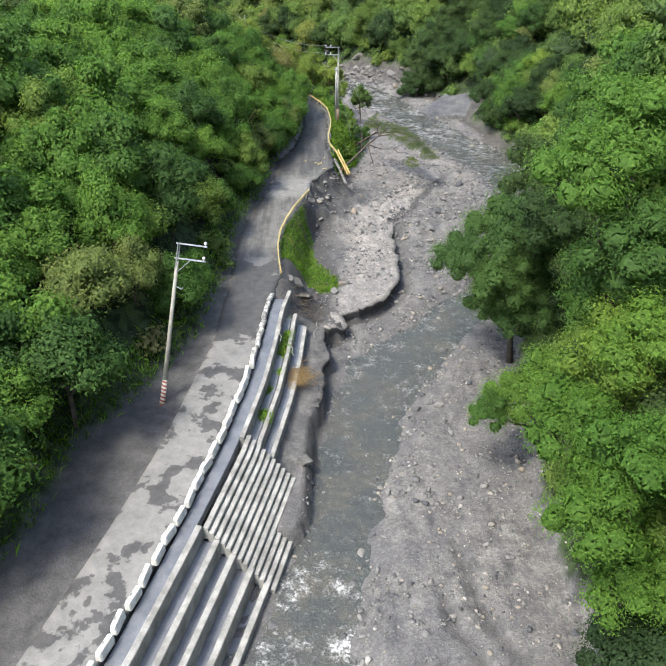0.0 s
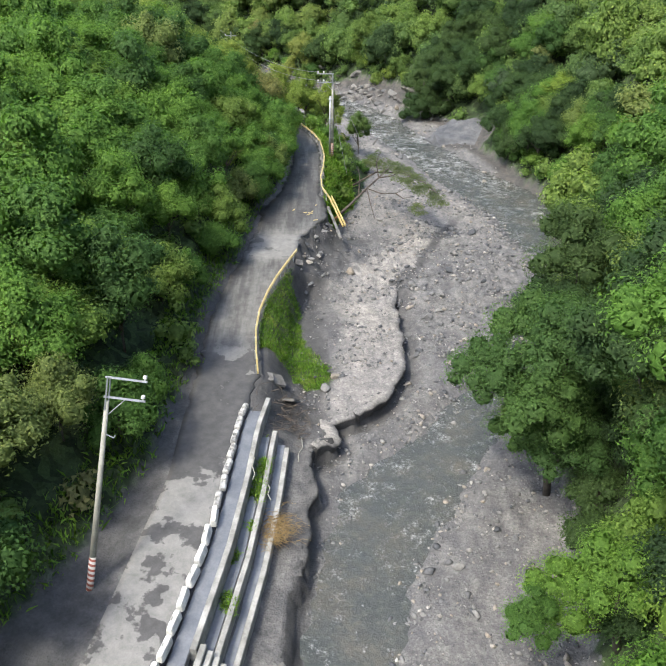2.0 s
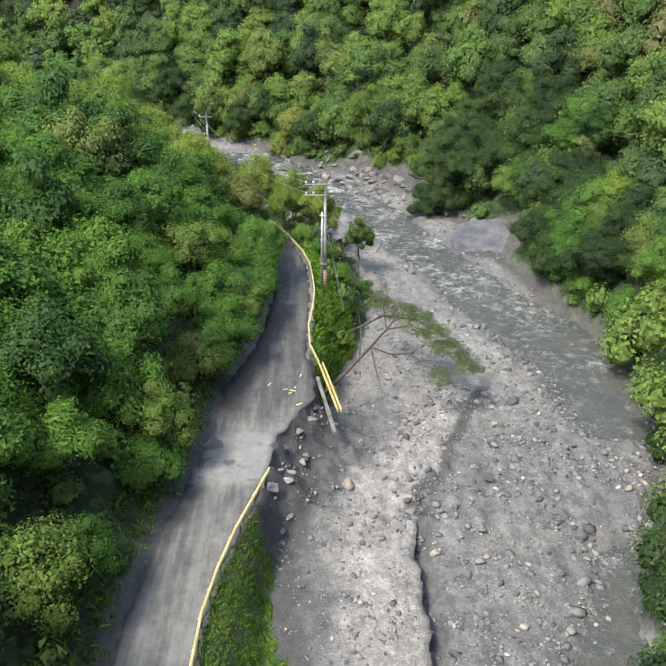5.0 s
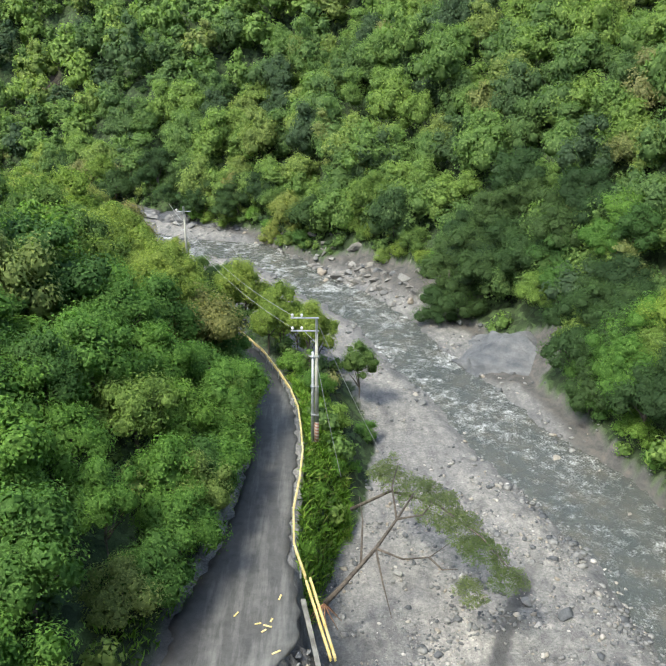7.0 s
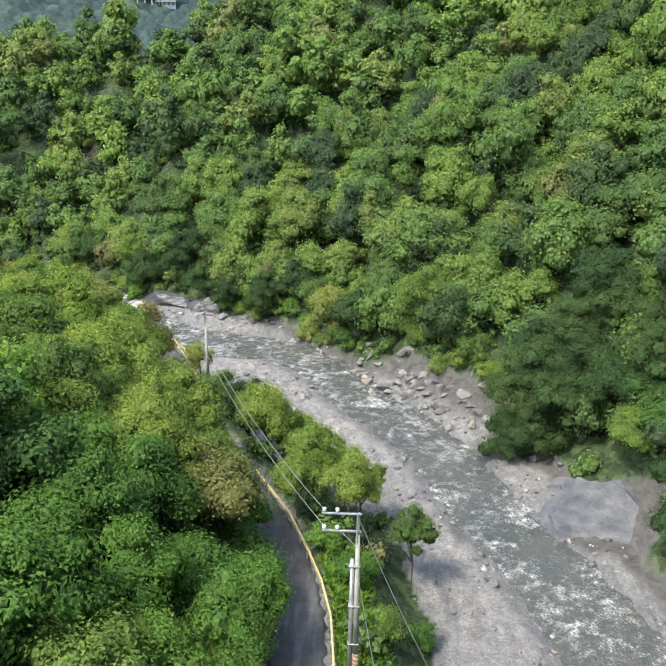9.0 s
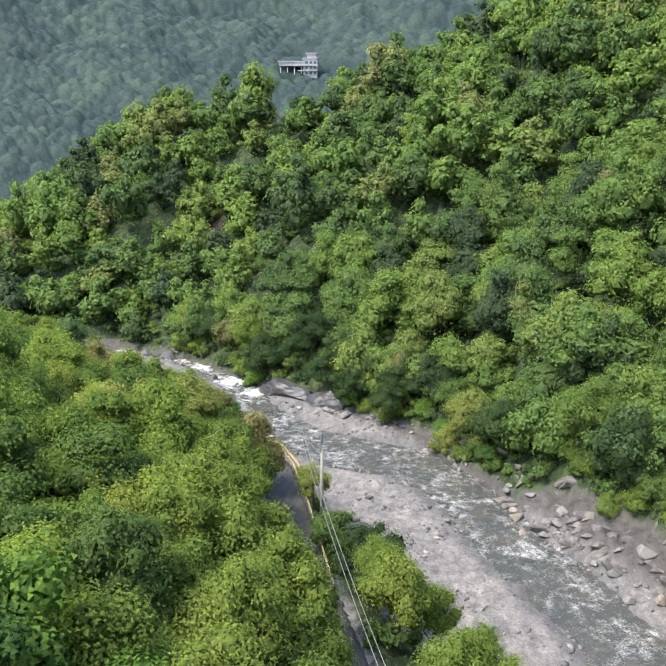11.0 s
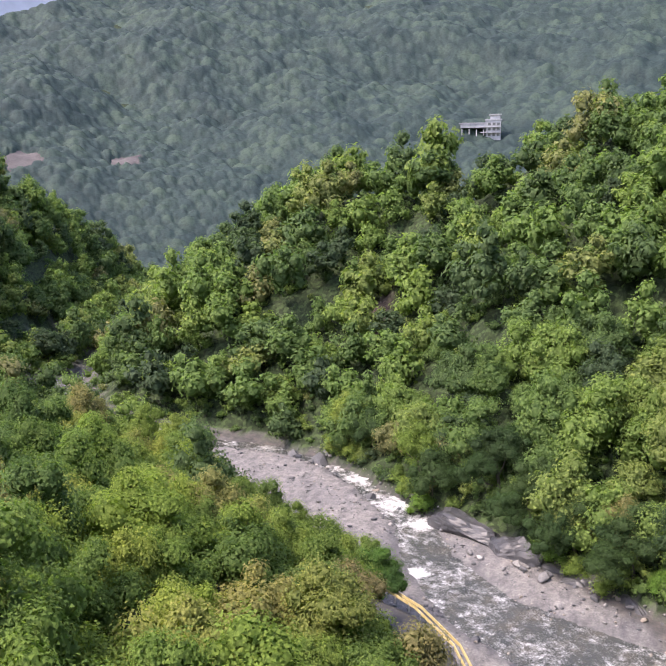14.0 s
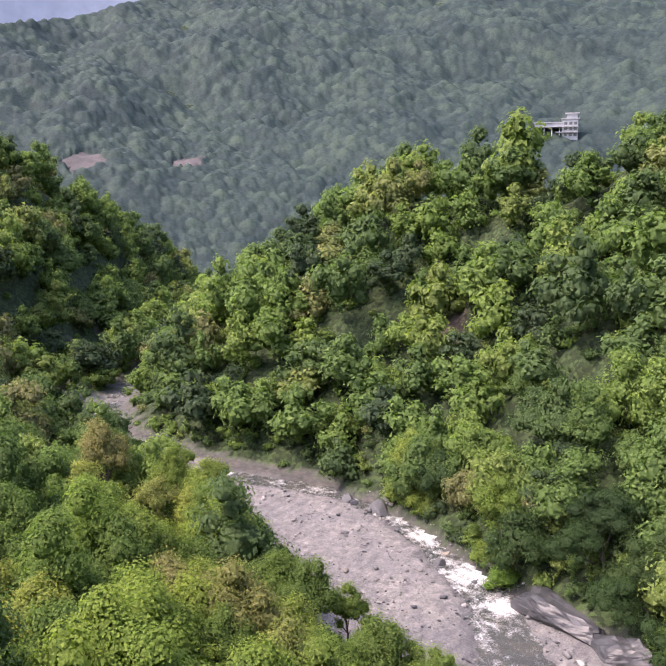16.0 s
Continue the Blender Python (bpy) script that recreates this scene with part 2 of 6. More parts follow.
def water_material():
    m, nt, b = material("river_water", 0.12, 0.0, 0.5)
    p = coords(nt)
    w1 = noise_tex(nt, p, 1.0, 5.0, 0.65)
    w2 = noise_tex(nt, p, 5.6, 5.0, 0.75)
    rapid = attr(nt, "rapid")
    murk = ramp(nt, noise_tex(nt, p, 0.3, 5.0, 0.7), [(0.3, (0.052, 0.060, 0.058)), (0.5, (0.068, 0.073, 0.068)), (0.72, (0.100, 0.094, 0.078))])
    # stones of the bed seen through the shallow water
    cob = nt.nodes.new("ShaderNodeTexVoronoi")
    cob.inputs["Scale"].default_value = 2.6
    nt.links.new(p, cob.inputs["Vector"])
    shade = nt.nodes.new("ShaderNodeSeparateColor")
    nt.links.new(cob.outputs["Color"], shade.inputs[0])
    murk = mixc(nt, 0.3, murk, ramp(nt, shade.outputs[0], [(0.0, (0.6, 0.6, 0.62)), (0.6, (1.0, 1.0, 1.0)), (0.95, (1.7, 1.6, 1.4))]), "MULTIPLY")
    reach = ramp(nt, noise_tex(nt, p, 0.22, 3.0, 0.6), [(0.38, (0.35, 0.35, 0.35)), (0.62, (1.2, 1.2, 1.2))])
    rapid = maths(nt, "MULTIPLY", rapid, maths(nt, "MAXIMUM", reach, maths(nt, "SUBTRACT", rapid, 0.15)))
    f = maths(nt, "ADD", maths(nt, "MULTIPLY", w1, 0.55), maths(nt, "MULTIPLY", w2, 0.62))
    f = maths(nt, "ADD", f, maths(nt, "MULTIPLY", rapid, 0.22))
    foam = ramp(nt, f, [(0.73, (0, 0, 0)), (0.78, (0.35, 0.35, 0.35)), (0.84, (1, 1, 1))])
    col = mixc(nt, foam, murk, (0.54, 0.55, 0.55))
    nt.links.new(col, b.inputs["Base Color"])
    nt.links.new(ramp(nt, f, [(0.68, (0.16, 0.16, 0.16)), (0.76, (0.7, 0.7, 0.7))]), b.inputs["Roughness"])
    bump(nt, b, maths(nt, "ADD", w1, w2), 0.6, 0.14)
    return m


def road_material():
    m, nt, b = material("worn_concrete_road", 0.8)
    p = coords(nt)
    n1, n2, n3 = noise_tex(nt, p, 0.55, 3.0, 0.5), noise_tex(nt, p, 1.2, 5.0, 0.65), noise_tex(nt, p, 12.0, 3.0)
    clean = ramp(nt, n2, [(0.3, (0.155, 0.155, 0.150)), (0.7, (0.25, 0.247, 0.238))])
    wet = ramp(nt, n2, [(0.3, (0.052, 0.052, 0.053)), (0.7, (0.094, 0.093, 0.092))])
    patch = maths(nt, "ADD", n1, maths(nt, "MULTIPLY", n2, 0.45))
    silt = attr(nt, "silt")
    patch = maths(nt, "ADD", patch, maths(nt, "MULTIPLY", silt, 0.5))
    wetness = ramp(nt, patch, [(0.69, (0, 0, 0)), (0.735, (1, 1, 1))])
    streak = ramp(nt, noise_tex(nt, p, 0.9, 5.0, 0.65, (1.6, 0.18, 1)), [(0.38, (0.12, 0.12, 0.12)), (0.62, (0.85, 0.85, 0.85))])
    streak = maths(nt, "ADD", streak, maths(nt, "MULTIPLY", silt, 1.6), 0.0, True)
    wetness = mixc(nt, attr(nt, "even"), wetness, streak)
    col = mixc(nt, wetness, clean, wet)
    col = mixc(nt, attr(nt, "even"), col, mixc(nt, 1.0, col, (0.86, 0.85, 0.83), "MULTIPLY"))
    col = mixc(nt, 0.35, col, ramp(nt, n3, [(0.3, (0.6, 0.6, 0.6)), (0.7, (1.05, 1.05, 1.05))]), "MULTIPLY")
    nt.links.new(col, b.inputs["Base Color"])
    nt.links.new(ramp(nt, patch, [(0.715, (0.85, 0.85, 0.85)), (0.75, (0.65, 0.65, 0.65))]), b.inputs["Roughness"])
    bump(nt, b, n3, 0.4, 0.01)
    return m


def stripe_material(name, red, white):
    m, nt, b = material(name, 0.6)
    tc = nt.nodes.new("ShaderNodeTexCoord").outputs["Object"]
    sp = nt.nodes.new("ShaderNodeSeparateXYZ")
    nt.links.new(tc, sp.inputs[0])
    ang = maths(nt, "DIVIDE", maths(nt, "ARCTAN2", sp.outputs[1], sp.outputs[0]), 6.28318)
    s = maths(nt, "FRACT", maths(nt, "ADD", maths(nt, "MULTIPLY", sp.outputs[2], 3.4), ang))
    col = ramp(nt, s, [(0.47, red), (0.53, white)])
    nt.links.new(mixc(nt, 0.4, col, ramp(nt, noise_tex(nt, tc, 6.0), [(0.3, (0.5, 0.5, 0.5)), (0.7, (1, 1, 1))]), "MULTIPLY"), b.inputs["Base Color"])
    return m


M_GROUND, M_WATER, M_ROAD, M_STRIPE = ground_material(), water_material(), road_material(), stripe_material("red_white_stripes", (0.33, 0.10, 0.07), (0.66, 0.63, 0.57))
M_FADED = stripe_material("faded_stripes", (0.17, 0.075, 0.05), (0.26, 0.23, 0.20))

# ---- plan: lines of the valley (x, y, half width) ----
BED = np.array([(1, -60, 12), (3, 10, 11), (5, 30, 10), (6, 45, 8.5), (8, 60, 8.8), (9, 75, 10), (10, 90, 12), (15, 105, 15), (18, 118, 15.5), (18.2, 130, 12.6),
                (17.5, 142, 10.8), (15.2, 155, 10.0), (11.5, 165.2, 11.7), (5.5, 173.5, 12.5), (-4.0, 185, 13), (-12.5, 200, 11.5), (-22, 212, 13.5), (-37, 223.5, 12.8),
                (-52.5, 232, 12.3), (-64, 241.5, 11.5), (-75.5, 246, 14), (-87, 252.5, 12.5), (-105, 257, 8), (-135, 264, 9), (-150, 282, 7), (-165, 310, 3), (-190, 380, 2), (-240, 480, 2), (-420, 800, 2), (-900, 1700, 2)], float)
FLOW = np.array([(-6, -60, 4), (-3.5, 10, 3.4), (-1.8, 30, 3.0), (-0.5, 37, 2.5), (1, 45, 2.6), (2.6, 54, 3.0), (5.0, 62, 4.0), (11, 71, 2.6), (18, 80, 2.6), (24, 94, 3.4),
                 (29, 108, 4.5), (28.5, 120, 5.5), (25, 131, 5.5), (20.5, 140, 4.6), (17, 152, 4.2), (13, 162, 4.2), (9.5, 174.5, 4.0), (4.4, 184, 4.2), (-0.6, 191.4, 4.2), (-4.3, 200.5, 4.2), (-8.8, 207, 4.8),
                 (-14.2, 212.2, 5.4), (-21.8, 213.6, 5.8), (-31, 218, 4.6), (-40, 227.5, 3.6), (-46.5, 239, 2.6), (-57.5, 249.8, 2.0), (-66, 256.3, 1.8), (-77, 261, 1.8), (-86, 261, 2.0), (-97, 260, 2.2), (-110, 257, 2.2),
                 (-135, 265, 3), (-150, 282, 3), (-165, 310, 2), (-190, 380, 1), (-240, 480, 1), (-420, 800, 1)], float)
ROAD = np.array([(-34, -60, 2), (-17.4, 15, 2), (-14, 28, 2), (-11.95, 36.6, 1.95), (-10.2, 45, 2.0), (-8.95, 54, 2.05), (-8.3, 60, 1.9), (-8.2, 66, 2.1), (-7.6, 73, 2.5),
                 (-8.1, 80, 2.2), (-7.6, 86, 2.2), (-6.6, 91.5, 2.5), (-5.7, 96, 2.6), (-5.3, 101, 2.5), (-4.2, 104.6, 3.3), (-3.7, 107, 3.9), (-3.5, 110.3, 3.3), (-3.3, 114, 2.4), (-2.9, 121, 2.0),
                 (-2.7, 128, 1.8), (-3.5, 135, 2), (-5.2, 142, 2), (-7.4, 147.5, 2), (-11.5, 156, 2), (-17, 168, 2), (-23.4, 183.8, 2), (-28, 194.6, 2), (-31.2, 199.6, 2),
                 (-36.5, 204.5, 2), (-48, 208, 2), (-68, 216, 2), (-100, 230, 2), (-140, 246, 2), (-168, 278, 2), (-185, 320, 1), (-212, 380, 1), (-265, 480, 1), (-445, 800, 1), (-930, 1700, 1)], float)
ROAD_Z = 4.4
RILLS = (((8.1, 39.2, 0), (8.5, 37.3, 0), (8.8, 34.7, 0), (9.5, 32.2, 0), (11.0, 30.2, 0)), ((6.9, 34.6, 0), (7.3, 32.6, 0), (8.2, 30.6, 0), (9.0, 28.5, 0)))


def road_z(y):
    return np.interp(y, [128, 150, 205, 245, 320], [4.4, 3.6, 0.2, -2.5, -4.0])


def to_line(line, x, y):
    """For points x, y: distance to the line, its half width there, arc length there, and the side (1 to the right of its run)."""
    best = np.full(x.shape, 1e9)
    hw, arc, side = np.zeros(x.shape), np.zeros(x.shape), np.ones(x.shape)
    run = 0.0
    for (ax, ay, aw), (bx, by, bw) in zip(line[:-1], line[1:]):
        dx, dy = bx - ax, by - ay
        ln = math.hypot(dx, dy)
        t = np.clip(((x - ax) * dx + (y - ay) * dy) / ln ** 2, 0, 1)
        d = np.hypot(x - ax - t * dx, y - ay - t * dy)
        hit = d < best
        best = np.where(hit, d, best)
        hw = np.where(hit, aw + t * (bw - aw), hw)
        arc = np.where(hit, run + t * ln, arc)
        side = np.where(hit, np.where((x - ax) * dy - (y - ay) * dx > 0, 1.0, -1.0), side)
        run += ln
    return best, hw, arc, side


def smooth(t):
    t = np.clip(t, 0, 1)
    return t * t * (3 - 2 * t)


def waves(x, y, size, seed, octaves=4):
    """Cheap smooth relief in -1..1 out of turned sine waves."""
    r = np.random.RandomState(seed)
    out, amp, tot = np.zeros(np.shape(x)), 1.0, 0.0
    for k in range(octaves):
        for _ in range(3):
            a, f = r.uniform(0, 6.283), (6.283 / size) * r.uniform(0.7, 1.4)
            out = out + amp * np.sin((x * math.cos(a) + y * math.sin(a)) * f + r.uniform(0, 6.283)
                                     + 1.3 * np.sin((x * math.sin(a) - y * math.cos(a)) * f * 0.6 + r.uniform(0, 6.283)))
            tot += amp
        amp *= 0.55
        size *= 0.47
    return out / tot * 1.6


BED_ARC = np.concatenate([[0], np.cumsum(np.hypot(*np.diff(BED[:, :2], axis=0).T))])
BED_Z = np.where(BED_ARC < BED_ARC[20], -0.028 * (BED[:, 1] - 50), -5.6 - 0.02 * (BED_ARC - BED_ARC[20]))
BED_Z[:2] = (0.9, 0.9)
EDGE_Y = [38, 44, 50, 57, 63, 66.5, 68.3, 70.4, 71.5, 75.4, 79, 85, 93, 99.5, 103, 110, 117, 122]
EDGE_X = [-2.6, -1.5, -1.8, -0.9, -0.7, -0.8, 1.1, 0.2, 3.0, 5.5, 6.9, 7.1, 7.0, 7.9, 10.6, 13, 16, 19]


def water_level(x, y):
    _, _, arc, _ = to_line(BED, x, y)
    return np.interp(arc, BED_ARC, BED_Z)


def ridge_top(x):
    return np.interp(x, [-200, -170, -140, -116, -103, -90, -76, -62, -43, 0, 60, 200], [-14, -10, 13, 33, 38, 39, 39, 37, 48, 64, 84, 96])


SCARS = ((-425, 545, 11, 13), (-382, 597, 10, 11), (-72.8, 290.5, 3.0, 7.0))


def scarred(x, y):
    s = np.zeros(np.shape(x))
    w = 1 + 0.35 * waves(x, y, 12, 81)
    for cx, cy, a, b in SCARS:
        s = np.maximum(s, smooth(2.2 * (1.25 - np.hypot((x - cx) / a, (y - cy) / b) * w)))
    return s


def mountain_top(turn):
    return np.interp(turn, [-180, -60, 0, 20, 35, 43, 51, 60, 80, 180], [120, 200, 360, 400, 315, 232, 182, 150, 120, 100])


def terrain(x, y):
    """Height of the ground and its zones (woods, mud, grass, rock) at arrays x, y."""
    dist, hw, arc, side = to_line(BED, x, y)
    zc = np.interp(arc, BED_ARC, BED_Z)
    wob = waves(x, y, 14, 3)
    dc = dist - hw + 0.8 * wob
    dr, rw, _, rside = to_line(ROAD, x, y)
    droad = dr - rw
    df, fw, _, _ = to_line(FLOW, x, y)
    dflow = df - fw + 0.5 * waves(x, y, 6, 5)
    # bed
    bed = zc + np.clip(dflow * 0.28, -0.8, 0.55) + 0.10 * waves(x, y, 5, 8) * np.clip(dflow, 0, 1)
    # right side and the spur across the bend
    slope = np.interp(arc, [0, BED_ARC[6], BED_ARC[9], BED_ARC[12], BED_ARC[16]], [1.8, 1.8, 1.0, 0.8, 0.72])
    zs = zc + 0.9 + slope * np.maximum(dc, 0) + 2.2 * wob * smooth(dc / 25) + 3.5 * waves(x, y, 70, 21) * smooth(dc / 40)
    ridge = ridge_top(x)
    right = np.minimum(zs, ridge - 0.55 * (zs - ridge))
    right = np.maximum(right, -16)
    # left side: bank up to the road, then the hill behind it
    t = np.clip(dc, 0, None) / np.clip(np.clip(dc, 0, None) + np.clip(droad, 0.0, None), 0.01, None)
    rz = road_z(y)
    bank = zc + 0.6 + (rz - 0.15 - zc - 0.6) * smooth(t * 1.05)
    shoulder = np.interp(y, [20, 37, 46, 52, 57, 63, 73], [4.6, 4.6, 5.6, 3.2, 2.2, 1.2, 0.6])
    rise = np.maximum(droad - shoulder, 0)
    cap = np.interp(y, [60, 125, 150, 172, 200, 225, 245, 270, 310], [20, 19, 14, 10, 7, 6, 10, 42, 160])
    hill = np.interp(y, [240, 290], [0.80, 1.45]) * rise + 1.0 * wob * smooth(rise / 6)
    hill = rz - 0.1 + cap * (1 - np.exp(-hill / np.maximum(cap, 0.1)))
    hill = np.where(y > 250, np.minimum(hill, np.interp(y, [250, 285, 300, 319, 352, 403, 450, 520], [90, 72, 64, 55, 41, 17, 0, -9]) + 2.5 * waves(x, y, 30, 22)), hill)
    left = np.where(rside > 0, bank, np.where(droad < 0, rz - 0.12, hill))
    left = np.where(droad < 0, rz - 0.12, left)
    z = np.where(dc <= 0, bed, np.where(side > 0, right, np.where(side < 0, left, bed)))
    # banks meet the bed softly
    lip = smooth((dc + 2.4) / 3.0)
    z = np.where((dc > -2.4) & (dc < 0.6), bed + (z - bed) * lip, z)
    # sediment terrace with its scarp
    ex = np.interp(y, EDGE_Y, EDGE_X) + 0.35 * waves(x * 0 + y, y * 0.3, 5.2, 31, 4)
    on_y = smooth((y - 40) / 3) * smooth((124 - y) / 8)
    th = zc + np.interp(y, [40, 66, 72, 82, 100, 118], [1.5, 1.5, 1.7, 1.5, 0.95, 0.4]) + 0.07 * waves(x, y, 4, 17)
    behind = smooth((ex - x) / 0.38) * on_y
    ok = (rside > 0) & (droad > 0)
    z = np.where(ok, z + (np.maximum(z, th) - z) * behind, z)
    gully = smooth((x - ex) / 0.3) * smooth((ex + 2.2 - x) / 1.0) * smooth((y - 65) / 2) * smooth((108 - y) / 8)
    z = z - (z - np.minimum(z, zc + 0.12)) * gully
    # slide scallop beside the road
    slide = smooth((y - 93.5) / 2.0) * smooth((109.5 - y) / 3.0) * ok * smooth(droad / 0.25)
    bowl = zc + 0.95 + (4.1 + 0.6 * waves(x, y, 3.6, 23, 2)) * np.exp(-np.maximum(droad - 0.15, 0) / np.interp(y, [95, 104, 108], [3.2, 2.4, 1.6])) + 0.30 * waves(x, y, 2.2, 19, 4)
    z = z + (bowl - z) * slide
    slump = smooth((y - 67.5) / 2.0) * smooth((77.0 - y) / 2.5) * ok * smooth(droad / 0.25) * smooth((4.5 - droad) / 1.5)
    z = z + (np.maximum(z, zc + 1.3 + (3.3 + 0.5 * waves(x, y, 2.6, 25, 3)) * np.exp(-np.maximum(droad, 0) / 2.3) + 0.25 * waves(x, y, 1.6, 26, 3)) - z) * slump
    mud_x = np.interp(y, [71, 80, 88, 94.6, 100, 107.6, 111, 115], [-0.5, 0.6, 1.2, 0.4, 3.3, 4.6, 5.9, 3.5]) + 0.9 * waves(x, y, 5, 20)
    scal = smooth((mud_x - x) / 1.2) * ok * smooth((y - 72) / 3) * smooth((114 - y) / 3)
    # ground under the stepped retaining wall
    under = (y > 10) & (y < 68) & ok & (x < ex)
    z = np.where(under & (y < 40), np.minimum(z, 0.5), z)
    o = x - np.interp(y, ROAD[:, 1][:12], (ROAD[:, 0] + ROAD[:, 2])[:12])
    zw = np.interp(o, [0, 1.2, 2.6, 3.9, 4.6], [3.9, 3.4, 2.6, 1.7, 1.5])
    z = np.where(under & (y >= 40), np.minimum(zw, 3.9), z)
    # rills washed into the gravel fan
    fan_a = to_line(RILLS[0], x, y)[0]
    fan_b = to_line(RILLS[1], x, y)[0]
    rill = np.exp(-(np.minimum(fan_a, fan_b) + 0.12 * waves(x, y, 0.9, 24, 2)) ** 2 / 0.13)
    z = z - 0.36 * rill
    # far mountain
    fx, fy = x + 14, y - 142
    fr, fa = np.hypot(fx, fy), np.degrees(np.arctan2(-fx, fy))
    top = mountain_top(fa)
    far = -12 + 0.48 * np.maximum(fr - 430, 0) + 15 * waves(x, y, 260, 41) * smooth((fr - 430) / 250)
    far = np.minimum(far, top + 0.1 * (far - top))
    z = np.where(fr > 430, np.maximum(z, far), z)
    z = z + 0.06 * waves(x, y, 2.2, 51, 3) * (dc < 3) * (droad > 0.3)
    # zones
    shelf = (side > 0) * smooth((y - 172) / 5) * smooth((203 - y) / 5)
    veg_r = (side > 0) & (dc > 0.3 + 4.7 * shelf)
    veg_l = (side < 0) & (rside < 0) & ((droad > shoulder + 0.3) | ((y > 236) & (dc > 0.4)))
    veg_b = (side < 0) & (rside > 0) & (dc > 0.4) & (droad > 0.7) & (y > 108)
    bald = smooth(3 * (1.15 - np.hypot((x - 24.4) / 5.2, (y - 158.0) / 5.4)))
    woods = (veg_r | veg_l | veg_b) * (bald < 0.5)
    tuft = 0.45 * waves(x, y, 2.4, 56, 3)
    patch = (x < tuft + np.interp(y, [74.5, 75.5, 77, 79, 82.6, 87.6, 90, 93.5, 95], [-2.5, 0.2, 0.6, 0.4, -1.6, -2.7, -2.6, -4.0, -5.5])) & (y > tuft + np.interp(x, [-5.5, -3.3, -1.5, 0.2], [77, 77, 75.2, 75.5])) & (y < 95)
    grass = (patch & (droad > 0.2) & (rside > 0)) * (0.55 + 0.45 * smooth(0.5 + waves(x, y, 3.0, 59, 3)))
    mud = np.clip(np.where((side < 0) & (dc > -2) & (y < 110), smooth((dc + 2.0) / 1.5) * np.interp(y, [67, 71], [0.35, 1.0]), 0) + scal * 0.45 + 0.95 * rill + gully * 0.55 + smooth((ex + 0.9 - x) / 0.3) * smooth((x - ex + 0.55) / 0.3) * on_y, 0, 1)
    mud = np.maximum(mud, ((rside < 0) & (droad > 0.05) & (y < 75)) * (0.85 + 0.15 * waves(x, y, 2.5, 60, 3)))
    rock = np.where((side > 0) & (y > 95), smooth((dc + 3.0 - 2.2 * shelf) / 1.5) * smooth((1.5 + 5.5 * shelf - dc) / 1.5), 0)
    z = z + shelf * rock * (0.9 * np.abs(waves(x, y, 5.0, 57, 3)) - 0.40 * smooth(dc / 2) * np.clip(dc, 0, 4))
    rock = np.maximum(rock, bald)
    rough = smooth((dflow + 0.3) / 1.0) * (dc < 2) * (droad > 0.4)
    z = z + rough * (0.17 * np.abs(waves(x, y, 2.1, 52, 3)) + 0.05 * waves(x, y, 0.9, 53, 2))
    z = z + woods * smooth((dc - 1) / 2) * (0.7 * np.abs(waves(x, y, 3.4, 54, 3)) + 0.3 * waves(x, y, 1.6, 55, 2)) * (fr < 420)
    return z, woods, mud * (1 - woods), grass, rock * (1 - woods), dc, droad, side, rside


def terrace(x, y):
    ex = np.interp(y, EDGE_Y, EDGE_X)
    on = smooth((ex - 0.3 - x) / 0.6) * smooth((x - ex + 6.5 + 1.2 * waves(x, y, 7, 18)) / 2.0) * smooth((y - 70) / 3) * smooth((122 - y) / 14)
    fan = smooth((x - np.interp(y, [20, 40, 50, 56], [3, 3, 7, 10])) / 1.5) * smooth((58 - y) / 5)
    df, fw, _, fs = to_line(FLOW, x, y)
    bar = np.where((fs < 0) | (x < -20), 1.0, 0.25) * smooth((df - fw - 0.4) / 1.6) * smooth((y - 104) / 16) * np.interp(y, [120, 140, 175, 200, 225], [0.6, 0.45, 0.55, 0.55, 0.5])
    return np.clip(on + 0.05 * fan + bar, 0, 1)


def height(x, y):
    return float(terrain(np.array([float(x)]), np.array([float(y)]))[0][0])


# ---- builders ----
def mesh_from(name, verts, faces, mat, attrs=None, shade=False, normals=None):
    """A mesh from arrays; faces: an array, or a list of arrays with other numbers of corners."""
    me = bpy.data.meshes.new(name)
    verts = np.asarray(verts, np.float32)
    groups = [np.asarray(f, np.int32) for f in (faces if isinstance(faces, list) else [faces])]
    sizes = np.concatenate([np.full(len(f), f.shape[1], np.int32) for f in groups])
    me.vertices.add(len(verts))
    me.vertices.foreach_set("co", verts.ravel())
    me.loops.add(int(sizes.sum()))
    me.loops.foreach_set("vertex_index", np.concatenate([f.ravel() for f in groups]))
    me.polygons.add(len(sizes))
    me.polygons.foreach_set("loop_start", np.concatenate([[0], np.cumsum(sizes)[:-1]]).astype(np.int32))
    if shade:
        me.polygons.foreach_set("use_smooth", np.ones(len(sizes), bool) if shade is True else sizes == 3)
    for key, vals in (attrs or {}).items():
        me.attributes.new(key, "FLOAT", "POINT").data.foreach_set("value", np.asarray(vals, np.float32))
    me.update(calc_edges=True)
    if normals is not None:
        me.polygons.foreach_set("use_smooth", np.ones(len(sizes), bool))
        me.normals_split_custom_set_from_vertices(np.asarray(normals, np.float32))
    me.materials.append(mat)
    return me


def part(name, bm, mat, parent=None, label="", shade=False):
    me = bpy.data.meshes.new(name)
    for f in bm.faces:
        f.smooth = shade
    bm.to_mesh(me)
    bm.free()
    me.materials.append(mat)
    ob = new(name, me)
    if parent:
        ob.parent = parent
    return tagged(ob, label)


